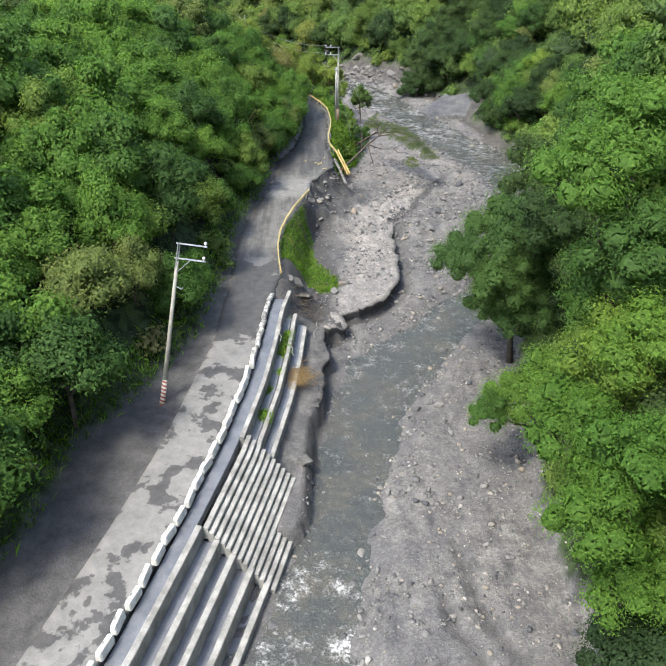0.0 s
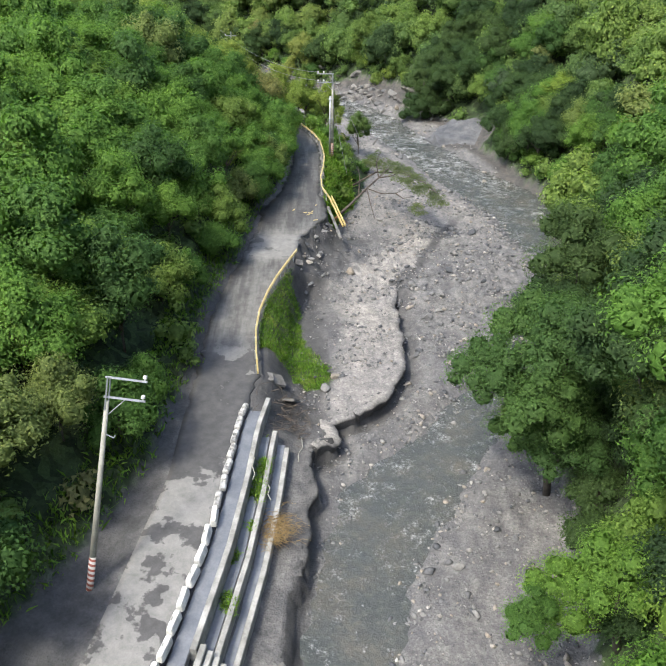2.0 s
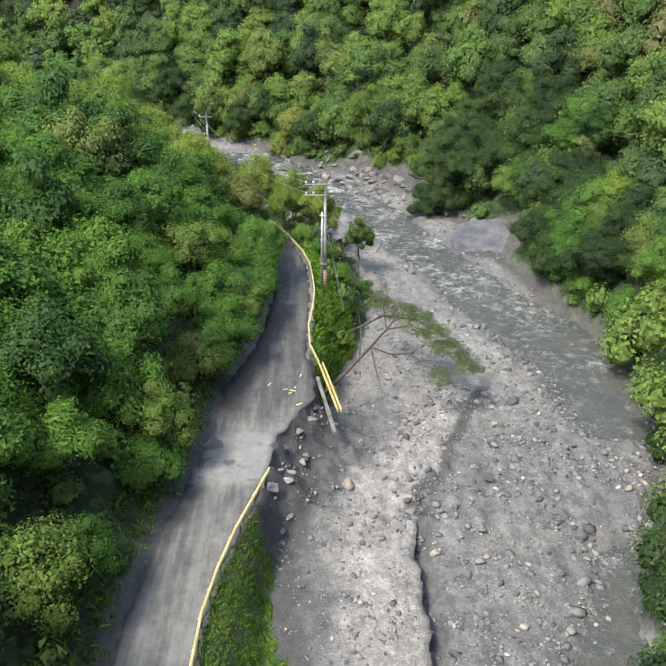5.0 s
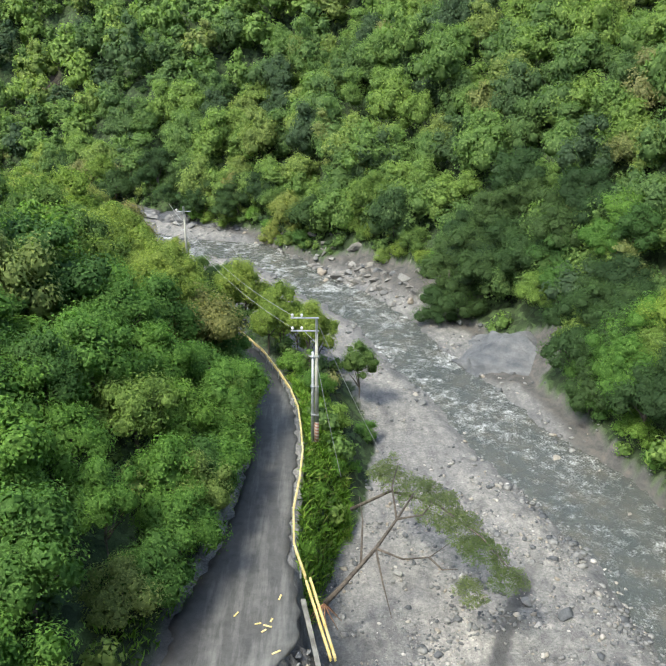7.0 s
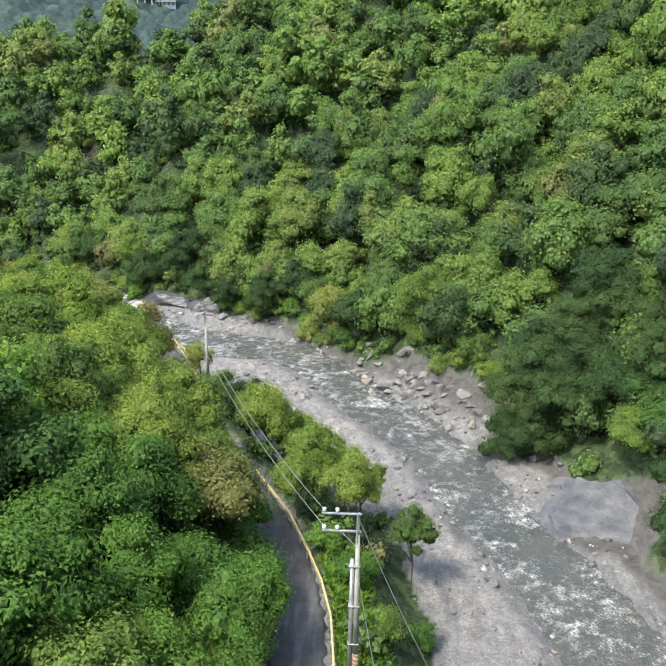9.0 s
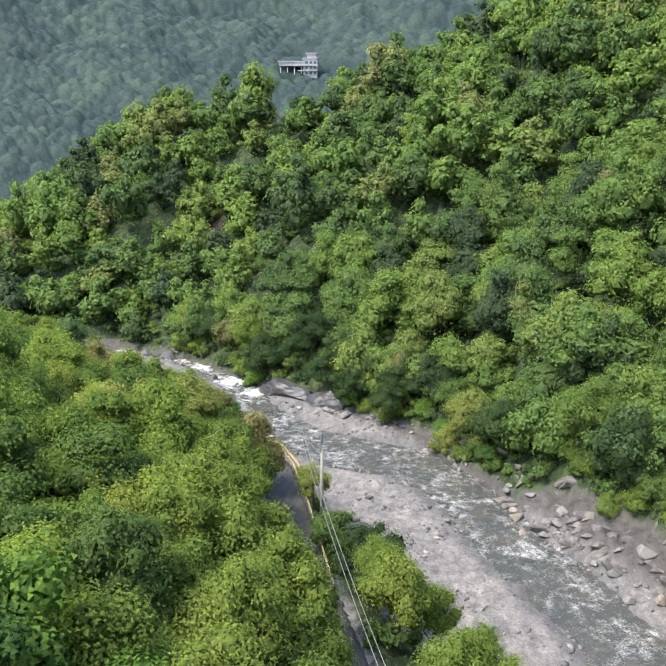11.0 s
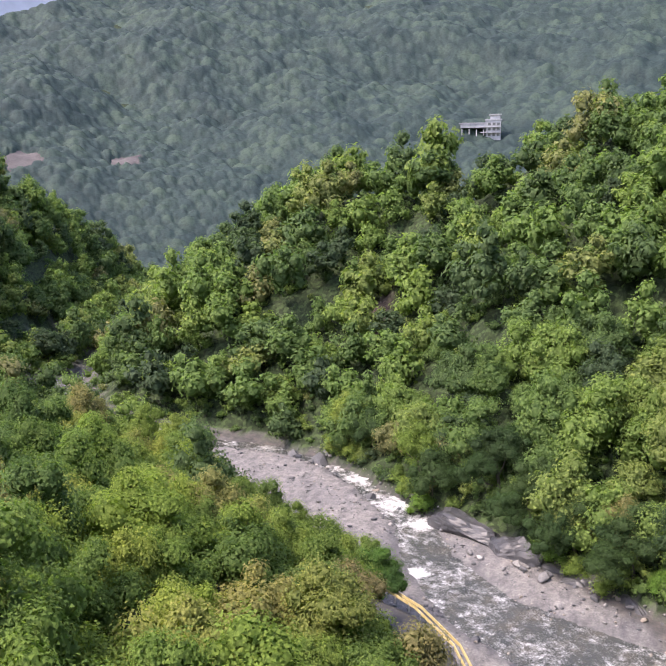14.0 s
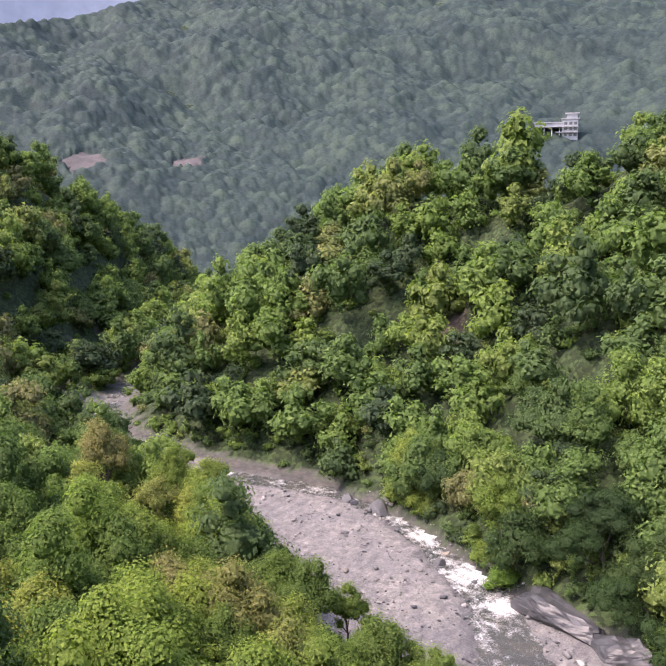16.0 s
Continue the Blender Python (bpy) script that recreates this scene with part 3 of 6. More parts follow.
def box(bm, size, m, bevel=0.0):
    got = bmesh.ops.create_cube(bm, size=1.0, matrix=m @ Matrix.Diagonal((*size, 1)))
    if bevel:
        bmesh.ops.bevel(bm, geom=list({e for v in got["verts"] for e in v.link_edges}), offset=bevel, segments=1, affect="EDGES")


def tube(bm, pts, radii, sides=6):
    """A tapered tube along points, closed at both ends."""
    rings = []
    for i, p in enumerate(pts):
        a, b = pts[max(i - 1, 0)], pts[min(i + 1, len(pts) - 1)]
        q = (Vector(b) - Vector(a)).to_track_quat("Z", "Y")
        rings.append([bm.verts.new(Vector(p) + q @ Vector((radii[i] * math.cos(6.28318 * k / sides), radii[i] * math.sin(6.28318 * k / sides), 0))) for k in range(sides)])
    for r0, r1 in zip(rings, rings[1:]):
        for k in range(sides):
            bm.faces.new((r0[k], r0[(k + 1) % sides], r1[(k + 1) % sides], r1[k]))
    bm.faces.new(rings[0][::-1])
    bm.faces.new(rings[-1])


def sweep(bm, pts, profile):
    """A profile of (across, up) carried along points, with both ends closed."""
    rings = []
    for i, p in enumerate(pts):
        a, b = Vector(pts[max(i - 1, 0)]), Vector(pts[min(i + 1, len(pts) - 1)])
        d = (b - a).normalized()
        s = Vector((d.y, -d.x, 0)).normalized()
        rings.append([bm.verts.new(Vector(p) + s * u + Vector((0, 0, w))) for u, w in profile])
    n = len(profile)
    for r0, r1 in zip(rings, rings[1:]):
        for k in range(n):
            bm.faces.new((r0[k], r1[k], r1[(k + 1) % n], r0[(k + 1) % n]))
    bm.faces.new(rings[0])
    bm.faces.new(rings[-1][::-1])
    bmesh.ops.recalc_face_normals(bm, faces=bm.faces[:])


# ---- ground ----
def paced(*spans):
    """Grid lines: spans of (from, to, step), then growing steps on both sides out to the horizon."""
    mid = np.concatenate([np.arange(a, c, s) for a, c, s in spans])
    return mid


def outward(mid, lo, hi, grow=1.07):
    vals, s = list(mid), mid[-1] - mid[-2]
    while vals[-1] < hi:
        s = min(s * grow, 60)
        vals.append(vals[-1] + s)
    head, s = [], mid[1] - mid[0]
    while (head[-1] if head else mid[0]) > lo:
        s = min(s * grow, 60)
        head.append((head[-1] if head else mid[0]) - s)
    return np.array(head[::-1] + vals)


gx = outward(paced((-84, -24, 1.1), (-24, -8, 0.6), (-8, 24, 0.38), (24, 40, 0.6)), -1900, 1900)
gy = outward(paced((24, 60, 0.5), (60, 122, 0.38), (122, 180, 0.7), (180, 270, 0.9)), -1200, 2300)
GX, GY = np.meshgrid(gx, gy)
GZ, g_woods, g_mud, g_grass, g_rock, *_ = terrain(GX.ravel(), GY.ravel())
nx, ny = len(gx), len(gy)
far_r, far_a = np.hypot(GX.ravel() + 14, GY.ravel() - 142), np.degrees(np.arctan2(-GX.ravel() - 14, GY.ravel() - 142))
GZ = GZ - 5 * smooth((far_r - 425) / 60) * smooth((far_a + 8) / 3) * smooth((66 - far_a) / 3)
idx = np.arange(nx * ny).reshape(ny, nx)
quads = np.stack([idx[:-1, :-1], idx[:-1, 1:], idx[1:, 1:], idx[1:, :-1]], -1).reshape(-1, 4)
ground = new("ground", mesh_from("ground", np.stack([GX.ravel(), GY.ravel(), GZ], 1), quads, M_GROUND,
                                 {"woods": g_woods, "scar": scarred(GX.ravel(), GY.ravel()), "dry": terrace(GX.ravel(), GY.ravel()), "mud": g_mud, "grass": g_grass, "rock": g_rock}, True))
tagged(ground, "grey gravel river bed and steep wooded valley slopes", "ground", "", "structure")


# ---- undercut lip of the sediment terrace ----
def undercut(y0, y1, reach, drop, damp=0.0):
    n = int((y1 - y0) / 0.3)
    ys = np.linspace(y0, y1, n)
    xs = np.interp(ys, EDGE_Y, EDGE_X) + 0.35 * waves(ys, ys * 0.3, 5.2, 31, 4)
    tan = np.gradient(np.stack([xs, ys], 1), axis=0)
    tan /= np.linalg.norm(tan, axis=1)[:, None]
    out = np.stack([tan[:, 1], -tan[:, 0]], 1)
    at = np.stack([xs, ys], 1)
    top = terrain(at[:, 0] - 0.6 * out[:, 0], at[:, 1] - 0.6 * out[:, 1])[0]
    size = smooth((np.arange(n) + 1) / 6) * smooth((n - np.arange(n)) / 6) * (0.85 + 0.35 * waves(ys, ys * 0 + 3, 5.0, 32, 4))
    rows = []
    for u, w in ((-0.7, 0.03), (-0.1, 0.03), (reach, -0.06), (reach + 0.06, -0.22), (reach * 0.55, -drop * 0.55), (-0.05, -drop)):
        push = (u * size if u > 0 else u + 0 * size) + 0.05 * waves(ys, ys * 0 + 5 * u, 1.3, 33, 4)
        rows.append(np.column_stack([at + out * push[:, None], top + w + 0.04 * waves(ys, ys * 0 + 7 * w, 0.7, 34, 3)]))
    v = np.stack(rows, 1).reshape(-1, 3)
    m = len(rows)
    ids = np.arange(n * m).reshape(n, m)
    f = np.stack([ids[:-1, :-1], ids[1:, :-1], ids[1:, 1:], ids[:-1, 1:]], -1).reshape(-1, 4)
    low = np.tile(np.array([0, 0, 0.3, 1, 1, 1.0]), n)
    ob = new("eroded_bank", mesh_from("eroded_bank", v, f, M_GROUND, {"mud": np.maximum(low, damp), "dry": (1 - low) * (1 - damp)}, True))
    return tagged(ob, "undercut gravel edge with a dark earth face", "bank", "", "structure")


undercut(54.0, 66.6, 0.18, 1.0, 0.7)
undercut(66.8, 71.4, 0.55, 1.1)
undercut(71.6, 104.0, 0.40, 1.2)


# ---- river ----
def ribbon(line, step, across, pad):
    pts, hws = [], []
    for (ax, ay, aw), (bx, by, bw) in zip(line[:-1], line[1:]):
        n = max(1, int(math.hypot(bx - ax, by - ay) / step))
        for k in range(n):
            t = k / n
            pts.append((ax + t * (bx - ax), ay + t * (by - ay)))
            hws.append(aw + t * (bw - aw) + pad)
    pts, hws = np.array(pts), np.array(hws)
    for _ in range(12):
        pts[1:-1] = 0.25 * pts[:-2] + 0.5 * pts[1:-1] + 0.25 * pts[2:]
    tan = np.gradient(pts, axis=0)
    tan /= np.linalg.norm(tan, axis=1)[:, None]
    nor = np.stack([tan[:, 1], -tan[:, 0]], 1)
    u = np.linspace(-1, 1, across)
    P = pts[:, None, :] + nor[:, None, :] * (u[None, :, None] * hws[:, None, None])
    idx = np.arange(len(pts) * across).reshape(len(pts), across)
    f = np.stack([idx[:-1, :-1], idx[:-1, 1:], idx[1:, 1:], idx[1:, :-1]], -1).reshape(-1, 4)
    return P.reshape(-1, 2), f


wp, wf = ribbon(FLOW[1:], 0.6, 25, 1.6)
wz = water_level(wp[:, 0], wp[:, 1])
w_rapid = np.interp(wp[:, 1], [20, 29, 31.5, 33.5, 36, 38.5, 41, 47, 60, 75, 105, 118, 140, 200, 235, 300], [0.3, 0.3, 0.85, 0.3, 0.7, 0.3, 0.1, 0.12, 0.35, 0.4, 0.35, 0.42, 0.52, 0.58, 0.58, 0.6])
for fall_x, fall_y, fall_r, fall in ((-51, 243.3, 5.5, 1.2), (-45.5, 238.5, 4.5, 1.1), (-60, 251.8, 4.5, 1.2), (-65, 256, 3.5, 1.15), (-41, 224, 3.0, 1.1), (-36.5, 217.5, 3.0, 1.1), (-82, 261, 5, 1.0), (-100, 259, 6, 0.9)):
    wz = wz + 0.28 * (fall > 1.12) * np.exp(-((wp[:, 0] - fall_x) ** 2 + (wp[:, 1] - fall_y) ** 2) / fall_r ** 2)
    w_rapid = np.maximum(w_rapid, fall * np.exp(-((wp[:, 0] - fall_x) ** 2 + (wp[:, 1] - fall_y) ** 2) / fall_r ** 2))
wz = wz + 0.05 * waves(wp[:, 0], wp[:, 1], 1.8, 61, 3) + 0.04 * w_rapid * waves(wp[:, 0], wp[:, 1], 0.9, 62, 2)
river = new("river", mesh_from("river", np.column_stack([wp, wz]), wf, M_WATER, {"rapid": w_rapid}, True))
tagged(river, "murky grey-green mountain stream with white rapids", "river", "", "structure")

# ---- road ----
rp, rf = ribbon(ROAD[1:31], 0.5, 11, 0.0)
rp3 = np.column_stack([rp, road_z(rp[:, 1]) + 0.02 * waves(rp[:, 0], rp[:, 1], 9, 71)])
ru = np.tile(np.linspace(-1, 1, 11), len(rp) // 11)
edge_no = 0.28 * waves(rp[:, 1], rp[:, 0] * 0, 2.0, 72, 3) * (np.abs(ru) > 0.95) * (rp[:, 1] > 68)
rp3[:, 0] += edge_no
silt = np.interp(rp[:, 1], [20, 45, 60, 63, 74, 76, 90, 93, 95, 100, 103, 107, 130, 150], [-0.06, -0.14, -0.1, 0.4, 0.35, -0.05, 0.0, 0.1, -0.3, -0.3, 0.06, 0.3, 0.26, 0.36]) + 0.25 * smooth((-0.55 - ru) / 0.3) * (rp[:, 1] > 60)
low = rp3.copy()
low[:, 2] -= 0.32
n0 = len(rp3)
ridx = np.arange(n0).reshape(-1, 11)
skirt = []
for a, b in ((ridx[:-1, 0], ridx[1:, 0]), (ridx[1:, -1], ridx[:-1, -1])):
    skirt.append(np.stack([a, b, b + n0, a + n0], -1))
road = new("road", mesh_from("road", np.vstack([rp3, low]), np.vstack([rf, *skirt]), M_ROAD, {"silt": np.concatenate([silt, silt]), "even": np.tile(smooth((rp[:, 1] - 74) / 6) * (0.9 - 0.75 * smooth((rp[:, 1] - 94) / 1.5) * smooth((101.5 - rp[:, 1]) / 1.5)), 2)}))
tagged(road, "narrow grey concrete mountain road with damp patches and silt", "road", "", "structure")

# ---- stepped retaining wall beside the road ----
def edge_x(y):
    return float(np.interp(y, ROAD[:, 1], ROAD[:, 0] + ROAD[:, 2]))


def wall_run(y0, y1, off, step=1.5):
    n = max(2, int((y1 - y0) / step) + 1)
    return [(edge_x(y) + off, y, 0) for y in np.linspace(y0, y1, n)]


retaining = tagged(new("retaining_wall"), "stepped concrete retaining wall between road and stream", "retaining wall", "", "structure")


def wall_piece(name, y0, y1, off, top, bottom, width, mat, label=""):
    bm = bmesh.new()
    b = 0.04
    sweep(bm, wall_run(y0, y1, off), [(0, bottom), (0, top - b), (b, top), (width - b, top), (width, top - b), (width, bottom)])
    return part(name, bm, mat, retaining, label)


wall_piece("channel_floor", 20, 68, 0.30, 4.16, 3.6, 0.95, M_WETCONC, "damp bluish concrete channel floor")
for off, top in ((1.25, 4.30), (2.45, 3.50), (3.55, 2.70), (4.75, 1.90), (5.85, 1.10)):
    wall_piece("wall", 20, 37.6 - 0.35 * (off - 1.2), off, top, -0.8, 0.42, M_CONCRETE)
for off, top, y1 in ((1.25, 4.30, 69.5), (2.35, 3.40, 66.5), (3.35, 2.60, 65.5)):
    wall_piece("wall", 46.5 - 0.25 * (off - 1.2), y1, off, top, 0.0, 0.36, M_CONCRETE)
for off, top in ((1.67, 3.2), (2.87, 2.3), (3.97, 1.5), (5.17, 0.55)):
    wall_piece("ditch_floor", 20, 37.5 - 0.35 * (off - 1.2), off, top, top - 0.3, 0.75, M_WETCONC, "muddy wet ditch floor between walls")
for off, top in ((1.61, 3.75 - 0.55), (2.71, 2.45)):
    wall_piece("ditch_floor", 46.5, 66, off, top, top - 0.3, 0.64, M_WETCONC, "wet ditch floor between walls")
STEPS = 13
for k in range(STEPS):
    off = 1.67 + 0.385 * k
    top = 4.12 - 0.275 * k
    y0, y1 = 37.7 - 0.42 * (off - 1.2), 47.2 - 0.50 * (off - 1.2)
    wall_piece("step", y0, y1, off, top, top - 0.9, 0.36, M_CONCRETE)


# ---- concrete barrier blocks ----
def barrier_block(name, high, mat):
    """A cast block with sloping ends, chamfered edges and a lifting slot in its top."""
    bm = bmesh.new()
    prof = [(-0.22, 0), (-0.22, 0.22), (-0.15, high - 0.03), (-0.12, high), (0.12, high), (0.15, high - 0.03), (0.22, 0.22), (0.22, 0)]
    sweep(bm, [(0, -0.68, 0), (0, -0.58, 0), (0, -0.16, 0), (0, 0.16, 0), (0, 0.58, 0), (0, 0.68, 0)], prof)
    for v in bm.verts:
        if abs(v.co.y) > 0.65:
            v.co.x *= 0.72
            v.co.z *= 0.86
    for f in [f for f in bm.faces if f.calc_center_median().z > high - 0.01 and abs(f.calc_center_median().y) < 0.1]:
        got = bmesh.ops.inset_individual(bm, faces=[f], thickness=0.05)
        bmesh.ops.translate(bm, verts=f.verts[:], vec=(0, 0, -0.12))
    return part(name, bm, mat)


rnd = random.Random(4)
first_block = first_stub = None
for k in range(27):
    y = 24.9 + 1.64 * k
    lean = pose(edge_x(y) + 0.06 + rnd.uniform(-0.07, 0.07), y, ROAD_Z + 0.02, rnd.uniform(-2, 2), rnd.uniform(-5, 5), -math.degrees(math.atan2(edge_x(y + 1) - edge_x(y - 1), 2)) + rnd.uniform(-7, 7))
    if y < 57.5:
        if first_block is None:
            first_block = barrier_block("barrier_block", 0.58, M_BLOCK)
            tagged(first_block, "white-painted concrete barrier block along the road edge", "barrier", "barrier blocks")
            first_block.matrix_world = lean
        else:
            copy_thing(first_block, lean)
    elif first_stub is None:
        first_stub = barrier_block("kerb_block", 0.34, M_KERB)
        tagged(first_stub, "low worn concrete kerb block at the wet road edge", "kerb", "kerb blocks")
        first_stub.matrix_world = lean
    else:
        copy_thing(first_stub, lean)


# ---- yellow guard rails ----
def guard_rail(pts, label, posts=True, droop=0.0):
    thing = tagged(new("guard_rail"), label, "guard rail", "guard rails")
    base = Vector(pts[0])
    thing.location = base
    loc = [Vector(p) - base for p in pts]
    bm = bmesh.new()
    sweep(bm, [p + Vector((0, 0, 0.55)) for p in loc],
          [(-0.04, 0), (0.05, 0.06), (-0.02, 0.13), (-0.02, 0.18), (0.05, 0.25), (-0.04, 0.31), (-0.08, 0.31), (-0.08, 0)])
    part("rail", bm, M_YELLOW, thing)
    if posts:
        run, gap = 0.0, 1.0
        for a, b in zip(loc, loc[1:]):
            ln = (b - a).length
            while gap < run + ln:
                p = a + (b - a) * ((gap - run) / ln)
                pb = bmesh.new()
                box(pb, (0.12, 0.12, 0.95), pose(p.x - 0.12, p.y, p.z + 0.32), 0.015)
                part("post", pb, M_STEEL, thing)
                gap += 2.2
            run += ln
    return thing


def on_road(*pts):
    return [(x, y, float(road_z(y)) + dz) for x, y, dz in pts]


guard_rail(on_road((-5.1, 71.8, 0), (-5.5, 75, 0), (-5.8, 78.5, 0), (-5.75, 82, 0), (-5.3, 85.5, 0), (-4.6, 89, 0), (-3.7, 92.3, 0), (-2.9, 95.6, -0.2)),
           "long bent yellow steel guard rail along the broken road edge")
guard_rail([(2.3, 105.1, 3.0), (0.72, 110.2, 4.6)], "broken yellow guard rail end hanging over the washed-out bank", False)
guard_rail([(2.02, 105.2, 2.9), (0.46, 110.1, 4.5)], "second yellow rail strip hanging beside the first", False)
guard_rail(on_road((0.4, 110.6, 0), (-0.5, 114, 0), (-0.7, 118, 0), (-0.4, 122, 0), (-0.3, 126, 0), (-0.6, 130, 0), (-1.0, 134, 0), (-1.9, 138, 0), (-3.2, 142, 0), (-5.2, 147.5, 0), (-9.2, 155.5, 0)),
           "yellow steel guard rail on the outer edge of the road")
guard_rail(on_road((-14.8, 167.4, 0), (-21.3, 184.2, 0), (-26.0, 195.2, 0), (-29.4, 200.8, 0), (-34.8, 206.2, 0), (-40, 209.5, 0)), "yellow steel guard rail at the road bend above the rapids")
guard_rail(on_road((-21.0, 184.6, -0.1), (-25.5, 195.5, -0.1), (-28.9, 201.2, -0.1), (-34.3, 206.7, -0.1), (-39.6, 210.0, -0.1)), "second yellow rail strip beside the bend's guard rail", False)


# ---- utility poles and cables ----
def utility_pole(foot, top, label, arm_dir, arms=((0.0, 1.0), (-1.1, 1.0)), twin=False, centre=0.95):
    foot, top = Vector(foot), Vector(top)
    ax = top - foot
    ln = ax.length
    thing = tagged(new("utility_pole"), label, "utility pole", "utility poles")
    thing.matrix_world = Matrix.Translation(foot) @ ax.to_track_quat("Z", "Y").to_matrix().to_4x4()
    inv = thing.matrix_world.to_3x3().inverted()
    d = inv @ Vector((math.cos(arm_dir), math.sin(arm_dir), 0))
    d.z = 0
    d.normalize()
    side = Vector((-d.y, d.x, 0))
    body = ln - 1.35
    bm = bmesh.new()
    tube(bm, [(0, 0, 1.9), (0, 0, body)], [0.185, 0.125], 12)
    part("shaft", bm, M_POLE, thing, "", True)
    bm = bmesh.new()
    tube(bm, [(0, 0, -0.4), (0, 0, 1.9)], [0.215, 0.195], 12)
    part("striped_base", bm, M_FADED if twin else M_STRIPE, thing, "faded red and white warning stripes" if twin else "red and white diagonal warning stripes", True)
    if twin:
        bm = bmesh.new()
        tube(bm, [d * 0.36 + Vector((0, 0, -0.4)), d * 0.30 + Vector((0, 0, body - 1.6))], [0.15, 0.12], 10)
        part("support_shaft", bm, M_STEEL, thing, "second grey shaft strapped beside the pole", True)
        for zz in (2.6, 5.2, body - 2.0):
            bm = bmesh.new()
            box(bm, (0.68, 0.40, 0.07), Matrix.Translation(d * 0.16 + Vector((0, 0, zz))) @ d.to_track_quat("X", "Z").to_matrix().to_4x4(), 0.01)
            part("strap", bm, M_STEEL, thing)
    for s in (-1, 1):
        bm = bmesh.new()
        c = side * (0.13 * s)
        tube(bm, [c + d * 0.05 * s + Vector((0, 0, body - 0.5)), c + d * 0.05 * s + Vector((0, 0, ln))], [0.05, 0.05], 4)
        part("upright", bm, M_STEEL, thing)
    for dz, reach in arms:
        bm = bmesh.new()
        zz = ln + dz - 0.04
        q = d.to_track_quat("X", "Z").to_matrix().to_4x4()
        box(bm, (2.3 * reach, 0.11, 0.11), Matrix.Translation(d * centre + Vector((0, 0, zz))) @ q, 0.01)
        arm = part("crossarm", bm, M_STEEL, thing)
        for u in ((1.95,) if not twin else (1.95, 1.2)):
            bm = bmesh.new()
            p = d * (u - 0.95 + centre) + Vector((0, 0, zz))
            tube(bm, [p, p + Vector((0, 0, 0.12)), p + Vector((0, 0, 0.16)), p + Vector((0, 0, 0.30)), p + Vector((0, 0, 0.36))], [0.03, 0.04, 0.12, 0.12, 0.05], 8)
            part("insulator", bm, M_PORCELAIN, arm, "white porcelain insulator")
    bm = bmesh.new()
    tube(bm, [Vector((0, 0, body - 0.9)), d * 1.0 + Vector((0, 0, ln - 1.15))], [0.03, 0.03], 4)
    part("brace", bm, M_STEEL, thing)
    bm = bmesh.new()
    tube(bm, [d * 0.1 + Vector((0, 0, body - 1.9)), d * 0.55 + Vector((0, 0, body - 2.05)), d * 0.62 + Vector((0, 0, body - 1.9))], [0.035, 0.035, 0.06], 5)
    part("bracket", bm, M_STEEL, thing)
    return thing


P1_FOOT, P1_TOP = (-13.0, 50.6, 4.3), (-11.4, 55.2, 15.6)
P2_FOOT, P2_TOP = (0.75, 129.0, 4.2), (0.85, 129.5, 15.4)
P3_FOOT, P3_TOP = (-18.2, 177.4, 1.4), (-18.2, 177.4, 12.6)
utility_pole(P1_FOOT, P1_TOP, "leaning grey concrete utility pole with striped base", 0.0)
utility_pole(P2_FOOT, P2_TOP, "grey concrete utility pole beside the guard rail", math.pi, ((0.0, 1.0), (-1.1, 1.0)), True)
utility_pole(P3_FOOT, P3_TOP, "distant grey utility pole by the road bend", math.pi, ((-0.7, 0.85),), False, 0.0)


def cable(a, b, sag, r=0.022):
    pts = [(a[0] + (b[0] - a[0]) * t, a[1] + (b[1] - a[1]) * t, a[2] + (b[2] - a[2]) * t - sag * 4 * t * (1 - t)) for t in [k / 16 for k in range(17)]]
    bm = bmesh.new()
    tube(bm, pts, [r] * 17, 4)
    return tagged(part("overhead_cable", bm, M_WIRE), "thin grey overhead cable between utility poles", "cable", "overhead cables")


cable((-1.1, 129.5, 15.6), (-20.1, 177.4, 12.9), 1.6)
cable((-1.1, 129.5, 14.5), (-20.1, 177.4, 11.8), 1.6)
cable((0.95, 129.3, 15.0), (7.9, 128.0, 0.3), 0.5)
cable((0.85, 129.2, 11.6), (2.8, 126.1, 2.6), 0.3)


# ---- woods ----
def ico(level):
    bm = bmesh.new()
    bmesh.ops.create_icosphere(bm, subdivisions=level, radius=1.0)
    bm.verts.ensure_lookup_table()
    v, f = np.array([q.co[:] for q in bm.verts]), np.array([[q.index for q in p.verts] for p in bm.faces])
    bm.free()
    return v, f


ICO, ICO_FINE = ico(1), ico(2)


